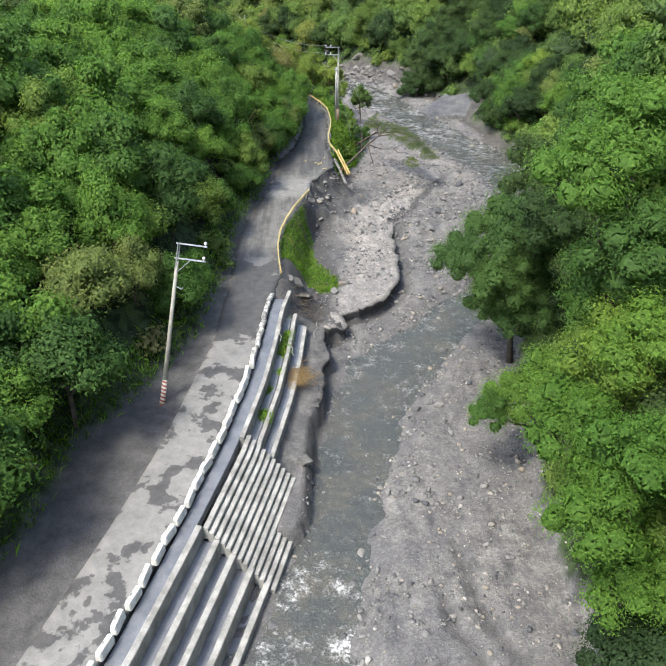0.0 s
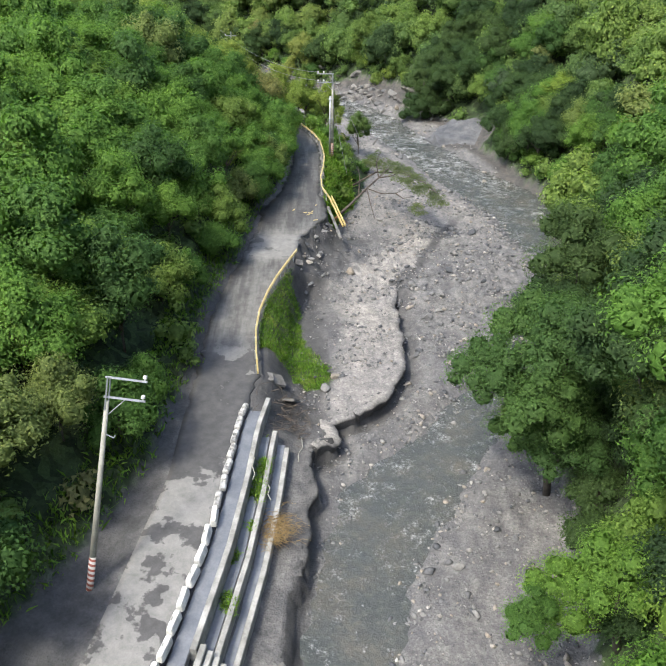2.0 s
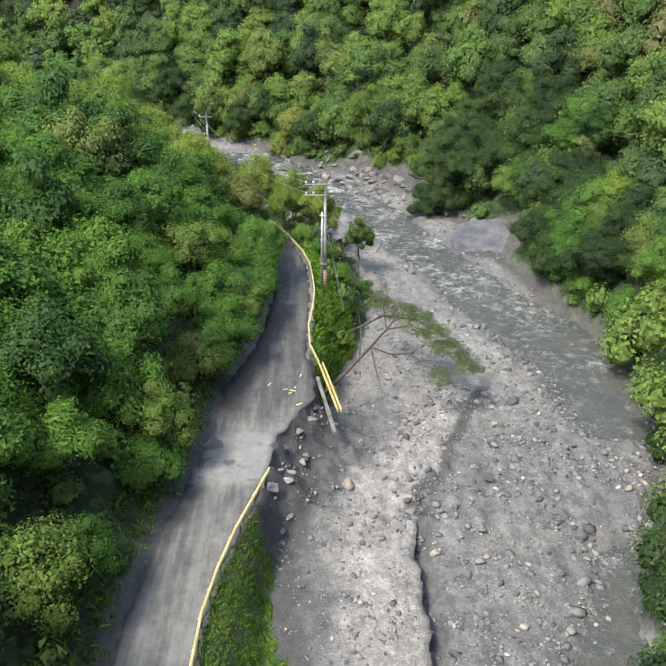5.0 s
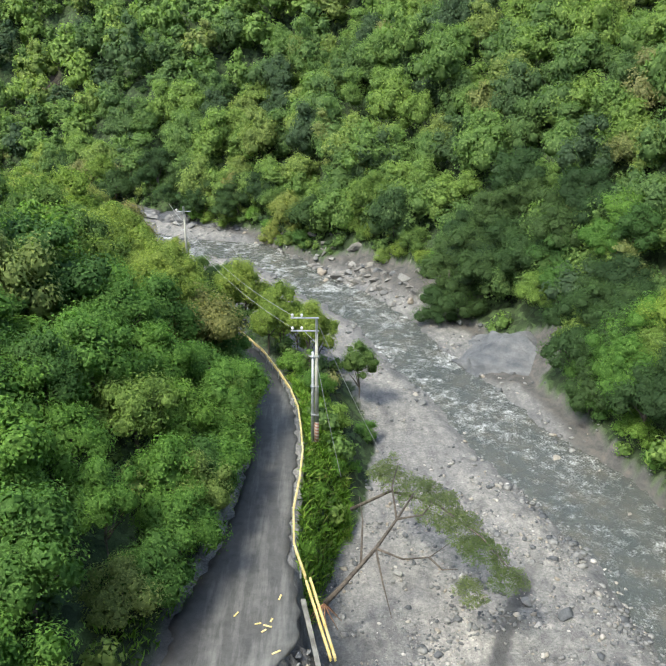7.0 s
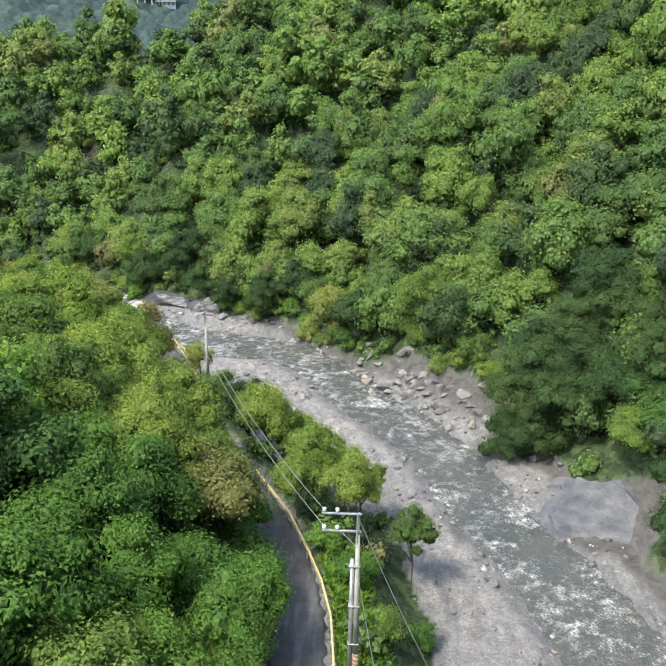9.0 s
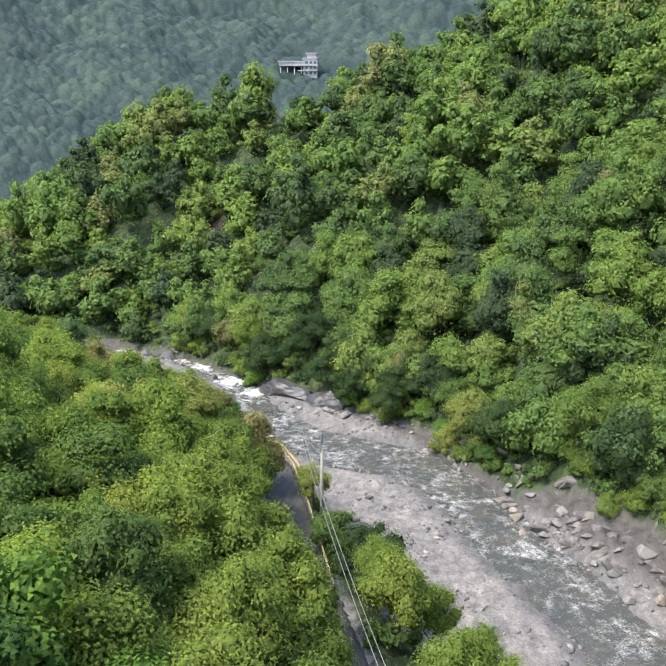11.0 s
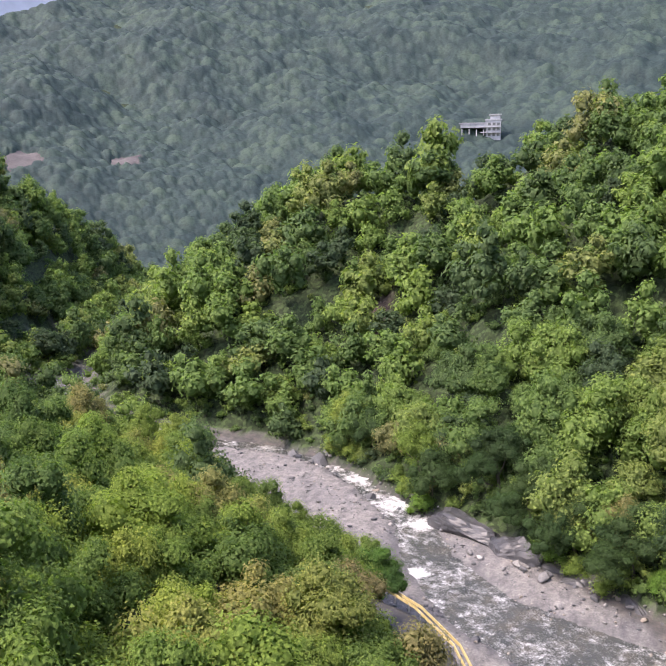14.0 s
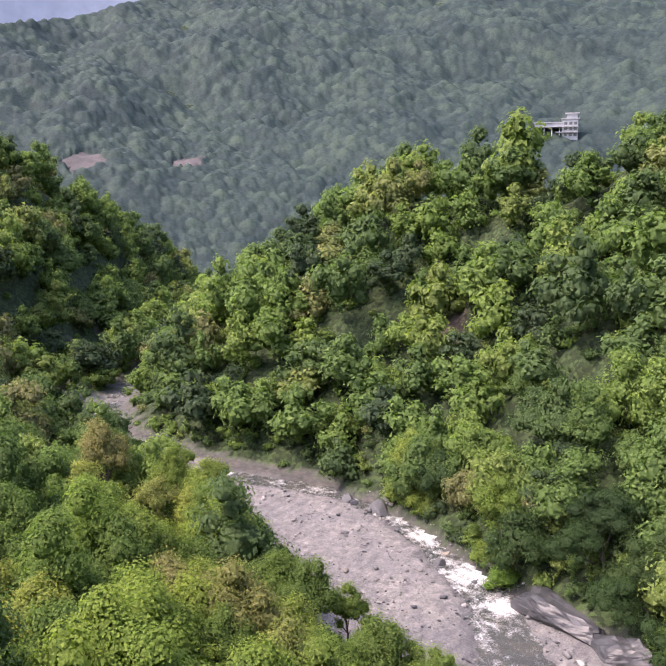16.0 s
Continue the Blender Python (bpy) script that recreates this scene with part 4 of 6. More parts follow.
def crown_points(seed, leaves, lobes, flat):
    """A lobed crown of radius about 1 on z = 0: leaf places, their normals, the soft normals of the clumps they sit on, and the clumps (x, y, z, radius)."""
    r = np.random.RandomState(seed)
    c = [(0, 0, 0.72 * flat, 0.60)]
    for k in range(lobes):
        a, q = 6.283 * k / lobes + r.uniform(-0.4, 0.4), r.uniform(0.40, 0.74)
        c.append((q * math.cos(a), q * math.sin(a), flat * r.uniform(0.28, 1.10), r.uniform(0.24, 0.42)))
    for k in range(lobes // 2):
        a, q = r.uniform(0, 6.283), r.uniform(0.0, 0.45)
        c.append((q * math.cos(a), q * math.sin(a), flat * r.uniform(1.05, 1.45), r.uniform(0.20, 0.34)))
    c = np.array(c)
    w = c[:, 3] ** 2
    pick = r.choice(len(c), leaves, p=w / w.sum())
    n = r.normal(size=(leaves, 3))
    n[:, 2] = np.where(r.rand(leaves) < 0.72, np.abs(n[:, 2]), n[:, 2])
    n /= np.linalg.norm(n, axis=1)[:, None]
    rad = c[pick, 3] * (1.06 - 0.25 * r.rand(leaves) ** 2.0)
    p = c[pick, :3] + n * rad[:, None] * (1 + 0.10 * r.normal(size=(leaves, 1)))
    n = n * 1.0 + 0.27 * r.normal(size=(leaves, 3)) + (0, 0, 0.32)
    n /= np.linalg.norm(n, axis=1)[:, None]
    return p, n, c


def soft_normals(p, n, flat):
    """Leaf normals turned towards the roundness of the whole crown."""
    whole = p - (0, 0, 0.45 * flat)
    whole = whole / (np.linalg.norm(whole, axis=1)[:, None] + 1e-6)
    m = 0.8 * n + 0.45 * whole + (0, 0, 0.15)
    return m / (np.linalg.norm(m, axis=1)[:, None] + 1e-6)


def crown_data(seed, leaves, lobes, flat, size, slim=0.55, core=0.84):
    """Vertices, leaf share, faces and normals of a crown: a small pointed blade for each leaf spray, and the ragged
    inner clumps, darkened for shade.
    """
    r = np.random.RandomState(seed + 100)
    p, n, c = crown_points(seed, leaves, lobes, flat)
    a = np.cross(n, r.normal(size=(leaves, 3)))
    a /= np.linalg.norm(a, axis=1)[:, None] + 1e-9
    b = np.cross(n, a)
    s = (size * r.uniform(0.6, 1.4, leaves))[:, None]
    v = np.stack([p - a * s * 0.7 - b * s * slim, p + a * s * 1.1 - n * s * 0.25, p - a * s * 0.5 + b * s * slim], 1).reshape(-1, 3)
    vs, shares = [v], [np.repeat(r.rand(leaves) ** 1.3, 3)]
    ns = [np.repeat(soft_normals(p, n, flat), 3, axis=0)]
    if core:
        for x, y, z, rad in c:
            ball = ICO_FINE if leaves > 3000 else ICO
            m = ball[0][ball[1]]                      # each face on its own, tilted: a ragged clump
            mid = m.mean(1, keepdims=True)
            m = (mid * r.uniform(0.8, 1.05, (len(m), 1, 1)) + (m - mid) * 1.0 + 0.10 * r.normal(size=m.shape)) * rad * core
            out = m.reshape(-1, 3)
            out = out / (np.linalg.norm(out, axis=1)[:, None] + 1e-6)
            m = m.reshape(-1, 3) + (x, y, z)
            vs.append(m)
            ns.append(soft_normals(m, out, flat))
            # inner clumps get low shares, so crown interiors are coloured as if shaded
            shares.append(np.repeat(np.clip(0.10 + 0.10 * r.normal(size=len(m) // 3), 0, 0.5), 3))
    v = np.concatenate(vs)
    return v, np.concatenate(shares), np.arange(len(v)).reshape(-1, 3), np.concatenate(ns)


def crown_mesh(name, seed, leaves, lobes, flat, size, mat, slim=0.55, core=0.84):
    v, share, f, n = crown_data(seed, leaves, lobes, flat, size, slim, core)
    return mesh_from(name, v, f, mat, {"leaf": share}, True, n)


def trunk_mesh(seed):
    r = random.Random(seed)
    bm = bmesh.new()
    lean = [(0, 0, -0.5), (r.uniform(-.05, .05), r.uniform(-.05, .05), 0.45), (r.uniform(-.1, .1), r.uniform(-.1, .1), 1.0)]
    tube(bm, lean, [0.055, 0.04, 0.022], 6)
    for k in range(4):
        a, h = r.uniform(0, 6.283), r.uniform(0.35, 0.8)
        tube(bm, [(0, 0, h), (0.3 * math.cos(a), 0.3 * math.sin(a), h + 0.25), (0.55 * math.cos(a), 0.55 * math.sin(a), h + 0.42)], [0.026, 0.016, 0.008], 5)
    me = bpy.data.meshes.new("trunk")
    bm.to_mesh(me)
    bm.free()
    me.materials.append(M_BARK)
    return me


CROWNS = [crown_mesh("crown", 11 + k, 4700, 11 + k % 4, (0.8, 1.0, 1.15, 0.7)[k % 4], 0.029, M_LEAF, (0.48, 0.6)[k % 2], 0.62) for k in range(8)]
BROAD = [crown_mesh("crown", 41 + k, 6000, 14 + k, (0.8, 1.0)[k % 2], 0.025, M_LEAF, 0.5, 0.58) for k in range(3)]
SHRUBS = [crown_mesh("crown", 61 + k, 2500, 8, 0.75, 0.040, M_LEAF, 0.5, 0.62) for k in range(4)]
TRUNKS = [trunk_mesh(k) for k in range(4)]


def in_leaf(me, mat):
    twin = me.copy()
    twin.materials[0] = mat
    return twin


LATE = [in_leaf(me, M_LATE) for me in CROWNS[4:]]
BRIGHT_SHRUBS = [in_leaf(me, M_BRIGHT) for me in SHRUBS]
LATE_SHRUBS = [in_leaf(me, M_LATE) for me in SHRUBS]
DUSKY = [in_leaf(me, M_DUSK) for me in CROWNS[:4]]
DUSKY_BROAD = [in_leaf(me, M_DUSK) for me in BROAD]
SHADY_BROAD = [in_leaf(me, M_SHADY) for me in BROAD]
BRIGHT_BROAD = [in_leaf(me, M_BRIGHT) for me in BROAD]
FEATHER = crown_mesh("crown", 77, 1800, 8, 1.2, 0.10, M_FEATHER, 0.16, 0)
TREE_LABELS = {"bank": "leafy green tree on the wooded valley slope", "shrub": "dense green shrub on the river bank"}


def tree(x, y, z, r, tall, k, label, spin, crown=None):
    """z: ground; tall: height of the crown's base above ground; r: crown radius."""
    thing = tagged(new("tree"), label, "tree", "valley trees")
    thing.matrix_world = pose(x, y, z, 0, 0, spin)
    t = new("trunk", TRUNKS[k % 4])
    t.parent, t.scale = thing, (r * 0.9, r * 0.9, max(tall + 0.6 * r, 0.5))
    c = new("crown", crown or CROWNS[k % 8])
    c.parent, c.location, c.scale = thing, (0, 0, tall), (r, r, r)
    return thing


def scatter(x0, x1, y0, y1, gap, seed, jitter=0.3):
    """Places on a staggered, shaken grid."""
    r = np.random.RandomState(seed)
    xs, ys = np.meshgrid(np.arange(x0, x1, gap), np.arange(y0, y1, gap * 0.87))
    xs = xs + (np.arange(xs.shape[0])[:, None] % 2) * gap * 0.5
    return xs.ravel() + r.uniform(-jitter, jitter, xs.size) * gap, ys.ravel() + r.uniform(-jitter, jitter, xs.size) * gap


# single trees near the road, the stream and on the spur beside the bend
sx, sy = scatter(-84, 40, 28, 228, 4.95, 5)
sx2, sy2 = scatter(12.5, 26, 27, 92, 3.9, 6)
sx, sy = np.concatenate([sx, sx2]), np.concatenate([sy, sy2])
sz, s_w, _, _, _, s_dc, s_dr, s_side, s_rs = terrain(sx, sy)
depth = np.where(s_side > 0, s_dc, s_dr)
close_up = (s_w > 0.5) & np.where(s_side > 0, (s_dc < 10) & (sy < 150), np.where(sy < 150, s_dr < 34, (s_dr < 34) & (sx > -84)))
near = close_up & np.where(s_side > 0, s_dc < 7, np.where(sy < 150, s_dr < np.where(sy > 112, 13, 9), (s_dr < 10) & (sx > -70)))
rr = np.random.RandomState(9)
near_xy = []
for i in np.flatnonzero(near):
    x, y = float(sx[i]), float(sy[i])
    low = s_side[i] < 0 and s_rs[i] > 0
    far_side = (y > 146 if low else y > 130) and not (172 < y < 210 and low)
    r = float(rr.uniform(1.4, 2.2) if low and y > 205 else rr.uniform(2.4, 3.3) if far_side and low else rr.uniform(3.2, 4.6) if far_side else rr.uniform(0.8, 1.3) if low and y < 133 else rr.uniform(2.0, 3.0) if low and y > 165 else rr.uniform(1.5, 2.4) if low else rr.uniform(2.5, 3.7) if depth[i] < 5 else rr.uniform(3.1, 4.8))
    tall = float(rr.uniform(0.0, 0.5) if low and y > 205 else rr.uniform(1.8, 4.2) if far_side and low else rr.uniform(1.0, 2.8) if far_side else rr.uniform(0.8, 2.2) if low and y > 165 else 0.0 if low else rr.uniform(0.0, 0.8) if depth[i] < 4 else rr.uniform(0.8, 3.0))
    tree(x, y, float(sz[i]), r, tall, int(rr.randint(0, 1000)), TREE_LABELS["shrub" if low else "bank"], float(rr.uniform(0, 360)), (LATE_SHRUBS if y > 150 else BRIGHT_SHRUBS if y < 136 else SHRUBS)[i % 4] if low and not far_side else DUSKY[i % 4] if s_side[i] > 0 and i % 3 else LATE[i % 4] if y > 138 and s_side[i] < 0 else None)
    near_xy.append((x, y))
lot = np.flatnonzero(close_up & ~near & (sy > 40))
near_xy += [(float(sx[i]), float(sy[i])) for i in lot]
# low shrubs along the foot of the far bank
for i in range(9, 20):
    (ax, ay, aw), (bx, by, bw) = BED[i], BED[i + 1]
    ln = math.hypot(bx - ax, by - ay)
    for k in range(int(ln / 3.0)):
        u = (k + rr.uniform(0, 1)) * 3.0 / ln
        y_ = ay + u * (by - ay)
        off = aw + u * (bw - aw) + rr.uniform(-0.6 if i > 13 else 0.3, 2.2) + (4.5 if 174 < y_ < 199 else 0.0)
        x, y = ax + u * (bx - ax) + (by - ay) / ln * off, ay + u * (by - ay) - (bx - ax) / ln * off
        if math.hypot((x - 25) / 8.5, (y - 158.5) / 8) < 1 or math.hypot((x + 38) / 8, (y - 237) / 6) < 1:
            continue
        tree(x, y, height(x, y) - 0.2, float(rr.uniform(1.7, 3.2)), 0.0, k, "dense green shrub at the foot of the slope", float(rr.uniform(0, 360)), (LATE_SHRUBS if i > 12 and k % 4 else SHRUBS)[k % 4])
        near_xy.append((x, y))
        if i > 13 and k % 2 == 0:
            off += 1.8
            x, y = ax + u * (bx - ax) + (by - ay) / ln * off, ay + u * (by - ay) - (bx - ax) / ln * off
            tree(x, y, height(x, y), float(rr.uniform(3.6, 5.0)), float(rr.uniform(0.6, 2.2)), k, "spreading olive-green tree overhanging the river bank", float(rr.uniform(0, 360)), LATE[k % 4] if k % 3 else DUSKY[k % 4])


for k in range(12):
    y = 108.0 + 3.8 * k
    x = float(np.interp(y, ROAD[:, 1], ROAD[:, 0] - ROAD[:, 2])) - rr.uniform(1.0, 1.7)
    tree(x, y, height(x, y), float(rr.uniform(2.6, 3.4)), float(rr.uniform(0.4, 1.2)), k, "leafy green tree leaning over the road edge", 53.0 * k)
    near_xy.append((x, y))


def broad_tree(x, y, ground_z, crowns, k, label, kinds=BROAD):
    """A tall tree with several crown masses, each (dx, dy, z, radius)."""
    thing = tagged(new("tree"), label, "tree", "valley trees")
    thing.matrix_world = pose(x, y, ground_z)
    top = max(c[2] for c in crowns) - ground_z
    bm = bmesh.new()
    tube(bm, [(0.8, 0, -0.6), (0.3, 0.1, top * 0.45), (0, 0, top)], [0.30, 0.22, 0.10], 8)
    for dx, dy, z, r in crowns:
        tube(bm, [(0.2, 0.05, (z - ground_z) * 0.55), (dx * 0.5, dy * 0.5, (z - ground_z) * 0.85), (dx, dy, z - ground_z + 0.6 * r)], [0.13, 0.09, 0.03], 6)
    part("trunk", bm, M_BARK, thing, "", True)
    for n, (dx, dy, z, r) in enumerate(crowns):
        c = new("crown", kinds[(k + n) % 3])
        c.parent = thing
        c.matrix_world = pose(x + dx, y + dy, z, 0, 0, 70.0 * (k + n)) @ Matrix.Diagonal((r, r, r * 0.9, 1))
    near_xy.append((x, y))


for k, (x, y, r, top) in enumerate(((-79, 230, 3.6, 11.5), (-93, 227, 4.0, 11.0), (-86, 232, 3.2, 7.5), (-72, 227.5, 3.2, 6.0), (-64, 221.5, 3.0, 6.0), (-56.7, 215.5, 2.8, 7.2), (-55, 220.5, 2.2, 3.9),
                                     (-50, 216.5, 2.4, 4.5), (-61, 217.5, 3.0, 7.0), (-46.5, 212, 2.8, 5.5), (-100, 233, 3.8, 9.0), (-68, 223, 3.0, 7.0), (-84, 226, 3.2, 8.0))):
    gz = height(x, y)
    tree(x, y, gz, r if k < 3 else r * 1.25, min(max(top - gz - 1.3 * r, 0.3), 8.0 if k < 3 else 2.6), k + 3, "airy olive-green tree on the bank below the road bend", 47.0 * k, LATE[k % 4])
    near_xy.append((x, y))


broad_tree(15.5, 63.0, height(16, 63), [(-4.2, 0.5, 8.6, 3.6), (-1.5, -3.2, 8.2, 3.4), (-0.5, 2.5, 10.5, 4.0), (0.5, -1.0, 11.5, 4.0), (-1.8, -0.8, 5.4, 3.0), (1.2, 1.6, 5.8, 3.6), (0.8, -3.0, 5.0, 3.2)], 0, "broad airy green tree reaching out over the stream", SHADY_BROAD)
broad_tree(15.5, 47.5, height(16, 47.5), [(-4.6, -1.0, 5.4, 1.9), (-2.4, 0.6, 5.5, 2.6), (0, 0, 7.0, 3.2)], 1, "slender green tree hanging over the gravel bank")
broad_tree(17.5, 45.5, height(17.5, 45.5), [(-2.5, 0, 22.5, 3.8), (0.5, 1.5, 24.0, 4.2), (0, -2.5, 18.0, 4.0), (1.0, 1.0, 14.5, 4.2)], 2, "tall dense green tree on the steep bank")
broad_tree(16.0, 36.5, height(16, 36.5), [(-2.6, -0.5, 11.5, 3.6), (0, 2.0, 13.5, 3.8), (-0.5, -2.5, 9.0, 3.4), (1.0, 0, 16.0, 3.8)], 3, "bright green bushy tree above the gravel fan", BRIGHT_BROAD)
broad_tree(14.8, 30.5, height(15, 30.5), [(-1.5, 0, 9.5, 3.4), (0.5, 1.0, 13.0, 3.6), (0.5, -1.5, 6.5, 3.2)], 4, "bright green bushy tree above the gravel fan", BRIGHT_BROAD)
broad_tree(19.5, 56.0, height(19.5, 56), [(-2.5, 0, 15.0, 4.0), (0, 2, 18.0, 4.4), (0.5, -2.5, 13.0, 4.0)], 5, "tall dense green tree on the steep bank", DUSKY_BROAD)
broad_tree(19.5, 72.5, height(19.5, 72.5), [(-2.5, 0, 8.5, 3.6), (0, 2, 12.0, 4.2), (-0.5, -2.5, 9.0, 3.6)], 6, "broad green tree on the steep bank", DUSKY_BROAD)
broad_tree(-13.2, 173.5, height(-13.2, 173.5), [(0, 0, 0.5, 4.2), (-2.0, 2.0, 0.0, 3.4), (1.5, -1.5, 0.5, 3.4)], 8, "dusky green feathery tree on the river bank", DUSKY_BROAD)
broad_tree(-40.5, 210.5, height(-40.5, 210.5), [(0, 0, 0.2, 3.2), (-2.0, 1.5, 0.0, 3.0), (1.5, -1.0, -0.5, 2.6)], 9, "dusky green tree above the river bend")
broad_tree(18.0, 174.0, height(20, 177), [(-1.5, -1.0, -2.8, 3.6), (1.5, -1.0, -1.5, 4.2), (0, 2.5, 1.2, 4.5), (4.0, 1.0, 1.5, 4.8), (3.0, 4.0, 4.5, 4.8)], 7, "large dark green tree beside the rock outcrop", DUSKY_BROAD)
for k, (x, y, up) in enumerate(((24.5, 174.0, 2.0), (29.5, 170.0, 2.5), (21.0, 181.5, 1.5), (33.0, 168.0, 3.5), (27.0, 180.0, 4.0))):
    gz = height(x, y)
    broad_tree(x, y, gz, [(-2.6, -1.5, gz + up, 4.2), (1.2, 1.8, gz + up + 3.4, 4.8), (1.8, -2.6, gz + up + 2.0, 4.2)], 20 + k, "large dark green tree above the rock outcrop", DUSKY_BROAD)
for k, (x, y, up) in enumerate(((-30.0, 236.5, 1.4), (-24.0, 231.5, 1.0), (-35.5, 241.5, 2.0), (-17.0, 226.5, 1.0))):
    gz = height(x, y)
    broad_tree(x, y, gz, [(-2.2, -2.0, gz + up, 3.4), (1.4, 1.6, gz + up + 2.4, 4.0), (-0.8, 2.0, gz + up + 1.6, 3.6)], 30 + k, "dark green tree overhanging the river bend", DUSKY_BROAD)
for k, (x, y, up) in enumerate(((33.0, 143.5, 1.2), (31.8, 155.5, 0.6), (29.5, 163.5, 1.0), (34.0, 152.0, 1.5), (36.0, 160.0, 2.0), (34.5, 134.5, 1.0), (37.0, 125.0, 1.2))):
    gz = height(x, y)
    broad_tree(x, y, gz, [(-2.4, -0.5, gz + up, 3.4), (0.8, 1.8, gz + up + 2.6, 4.0), (0.6, -2.6, gz + up + 1.4, 3.6)], 10 + k, "dense green tree leaning over the far bank", (BROAD, DUSKY_BROAD)[k % 2])


def woods(name, label, xs, ys, zs, radii, talls, leaves, lobes, size, mat, seed, kinds=6, tints=None, core=0.66, squash=1.0, base=None):
    """All the crowns of a far stretch as one mesh."""
    r = np.random.RandomState(seed)
    vs, tint, leafs, tris_, norms = [], [], [], [], []
    base = base or [crown_data(300 + k + 10 * seed, leaves, lobes + k % 2, (0.9, 1.15, 1.4)[k % 3], size, 0.9, core) for k in range(kinds)]
    at = 0
    for i in range(len(xs)):
        q, share, f, nm = base[r.randint(kinds)]
        a, s = r.uniform(0, 6.283), radii[i]
        ca, sa = math.cos(a) * s, math.sin(a) * s
        norms.append(np.stack([(nm[:, 0] * ca - nm[:, 1] * sa) / s, (nm[:, 0] * sa + nm[:, 1] * ca) / s, nm[:, 2]], 1).astype(np.float32))
        vs.append(np.stack([q[:, 0] * ca - q[:, 1] * sa + xs[i], q[:, 0] * sa + q[:, 1] * ca + ys[i], q[:, 2] * s * squash * r.uniform(0.8, 1.25) + zs[i] + talls[i]], 1).astype(np.float32))
        tint.append(np.full(len(q), tints[i] if tints is not None else r.rand(), np.float32))
        leafs.append(share)
        tris_.append(f + at)
        at += len(q)
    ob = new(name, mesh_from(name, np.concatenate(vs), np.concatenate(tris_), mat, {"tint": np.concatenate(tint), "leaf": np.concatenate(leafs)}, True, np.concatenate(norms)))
    return tagged(ob, label, "trees", "", "stuff")


wx, wy = scatter(-300, 110, 26, 262, 6.7, 15)
ux_, uy_ = scatter(-300, 110, 262, 430, 7.4, 17)
wx, wy = np.concatenate([wx, ux_]), np.concatenate([wy, uy_])
ex_, ey_ = scatter(-60, 60, 26, 262, 12.0, 16, 0.45)
wx, wy = np.concatenate([wx, ex_]), np.concatenate([wy, ey_])
wz_, w_w, _, _, _, w_dc, w_dr, w_side, w_rs = terrain(wx, wy)
near_arr = np.array(near_xy)
close = np.array([np.min(np.hypot(near_arr[:, 0] - a, near_arr[:, 1] - b)) < 2.3 for a, b in zip(wx, wy)])
keep = (w_w > 0.5) & ~close & (scarred(wx, wy) < 0.4)
# slopes that face the valley, up to just past their crest
keep &= np.where(w_side > 0, w_dc < np.where(wy < 130, 26, (ridge_top(wx) + 12) / 0.72), w_dr < np.where(wy < 130, 48, np.where(wy < 235, 90, 170)))
keep &= ~((wx > 60) & (wy < 200)) & ~((w_side < 0) & (w_rs > 0) & (wy < 190)) & ~((w_side < 0) & (w_dr < 30) & (wy < 215)) & (wx < 80) & ((w_side > 0) | (wy + 0.9 * wx > 92)) & (wy > 38) & ~((wy > 262) & (wx > 45)) & ~((wx < -240) & (wy < 300))
ki = np.flatnonzero(keep)
kr = np.random.RandomState(19)
tall_ = np.where(np.where(w_side > 0, w_dc, w_dr)[ki] < 12, kr.uniform(-1.0, 0.4, len(ki)), kr.uniform(-1.5, 1.2, len(ki)) + 4.2 * kr.rand(len(ki)) ** 2.4)
# slow drift of kind along the slope, plus single odd trees
tn = np.clip(0.46 + 0.18 * waves(wx[ki], wy[ki], 40, 91) + 0.28 * kr.normal(size=len(ki)) + 0.06 * ((w_side[ki] < 0) & (wy[ki] > 245)), 0, 1)
rad_ = (3.5 + 2.7 * kr.rand(len(ki)) ** 1.2) * np.where(wy[ki] > 262, 1.12, 1.0)
# one tall tree on the ridge stands a little down the crest, beside the distant house
crest = int(np.argmin(np.hypot(wx[ki] + 53.3, wy[ki] - 317.9)))
wx[ki[crest]] = -69.6
wz_[ki[crest]] = terrain(wx[ki[crest:crest + 1]], wy[ki[crest:crest + 1]])[0][0]
rad_[crest], tall_[crest] = 7.4, 4.6
front = wy[ki] < 262
for name, m, leaves, lobes, size, seed in (("valley_woods", front, 2400, 10, 0.035, 1), ("ridge_woods", ~front, 620, 7, 0.064, 3)):
    woods(name, "dense mixed green woods covering the valley slopes", wx[ki][m], wy[ki][m], wz_[ki][m], rad_[m], tall_[m], leaves, lobes, size, M_WOODS, seed, 8, tn[m])

lr = np.random.RandomState(23)
for late, mat in ((False, M_SIDE), (True, M_SIDE_LATE)):
    some = lot[(sy[lot] > 138) == late]
    woods("roadside_woods", "dense leafy green woods beside and above the road", sx[some], sy[some], sz[some], lr.uniform(3.1, 4.9, len(some)), lr.uniform(-0.5, 1.8, len(some)), 5600 if late else 3600, 10, 0.024 if late else 0.030, mat, 5, 5,
          lr.beta(1.3, 1.4, len(some)))

bx_, by_ = scatter(-225, 56, 26, 350, 4.8, 18, 0.4)
bz_, b_w, _, _, _, b_dc, b_dr, b_side, _ = terrain(bx_, by_)
bk = (b_w > 0.5) & (scarred(bx_, by_) < 0.4) & np.where(b_side > 0, b_dc < np.where(by_ < 130, 22, 100), b_dr < np.where(by_ > 255, 150, 34)) & ((bx_ > -120) | (by_ > 262)) & (by_ > 38)
br_ = np.random.RandomState(27)
fx_, fy_ = scatter(-125, 20, 195, 290, 2.8, 28, 0.45)
fz_, f_w, _, _, _, f_dc, _, f_side, _ = terrain(fx_, fy_)
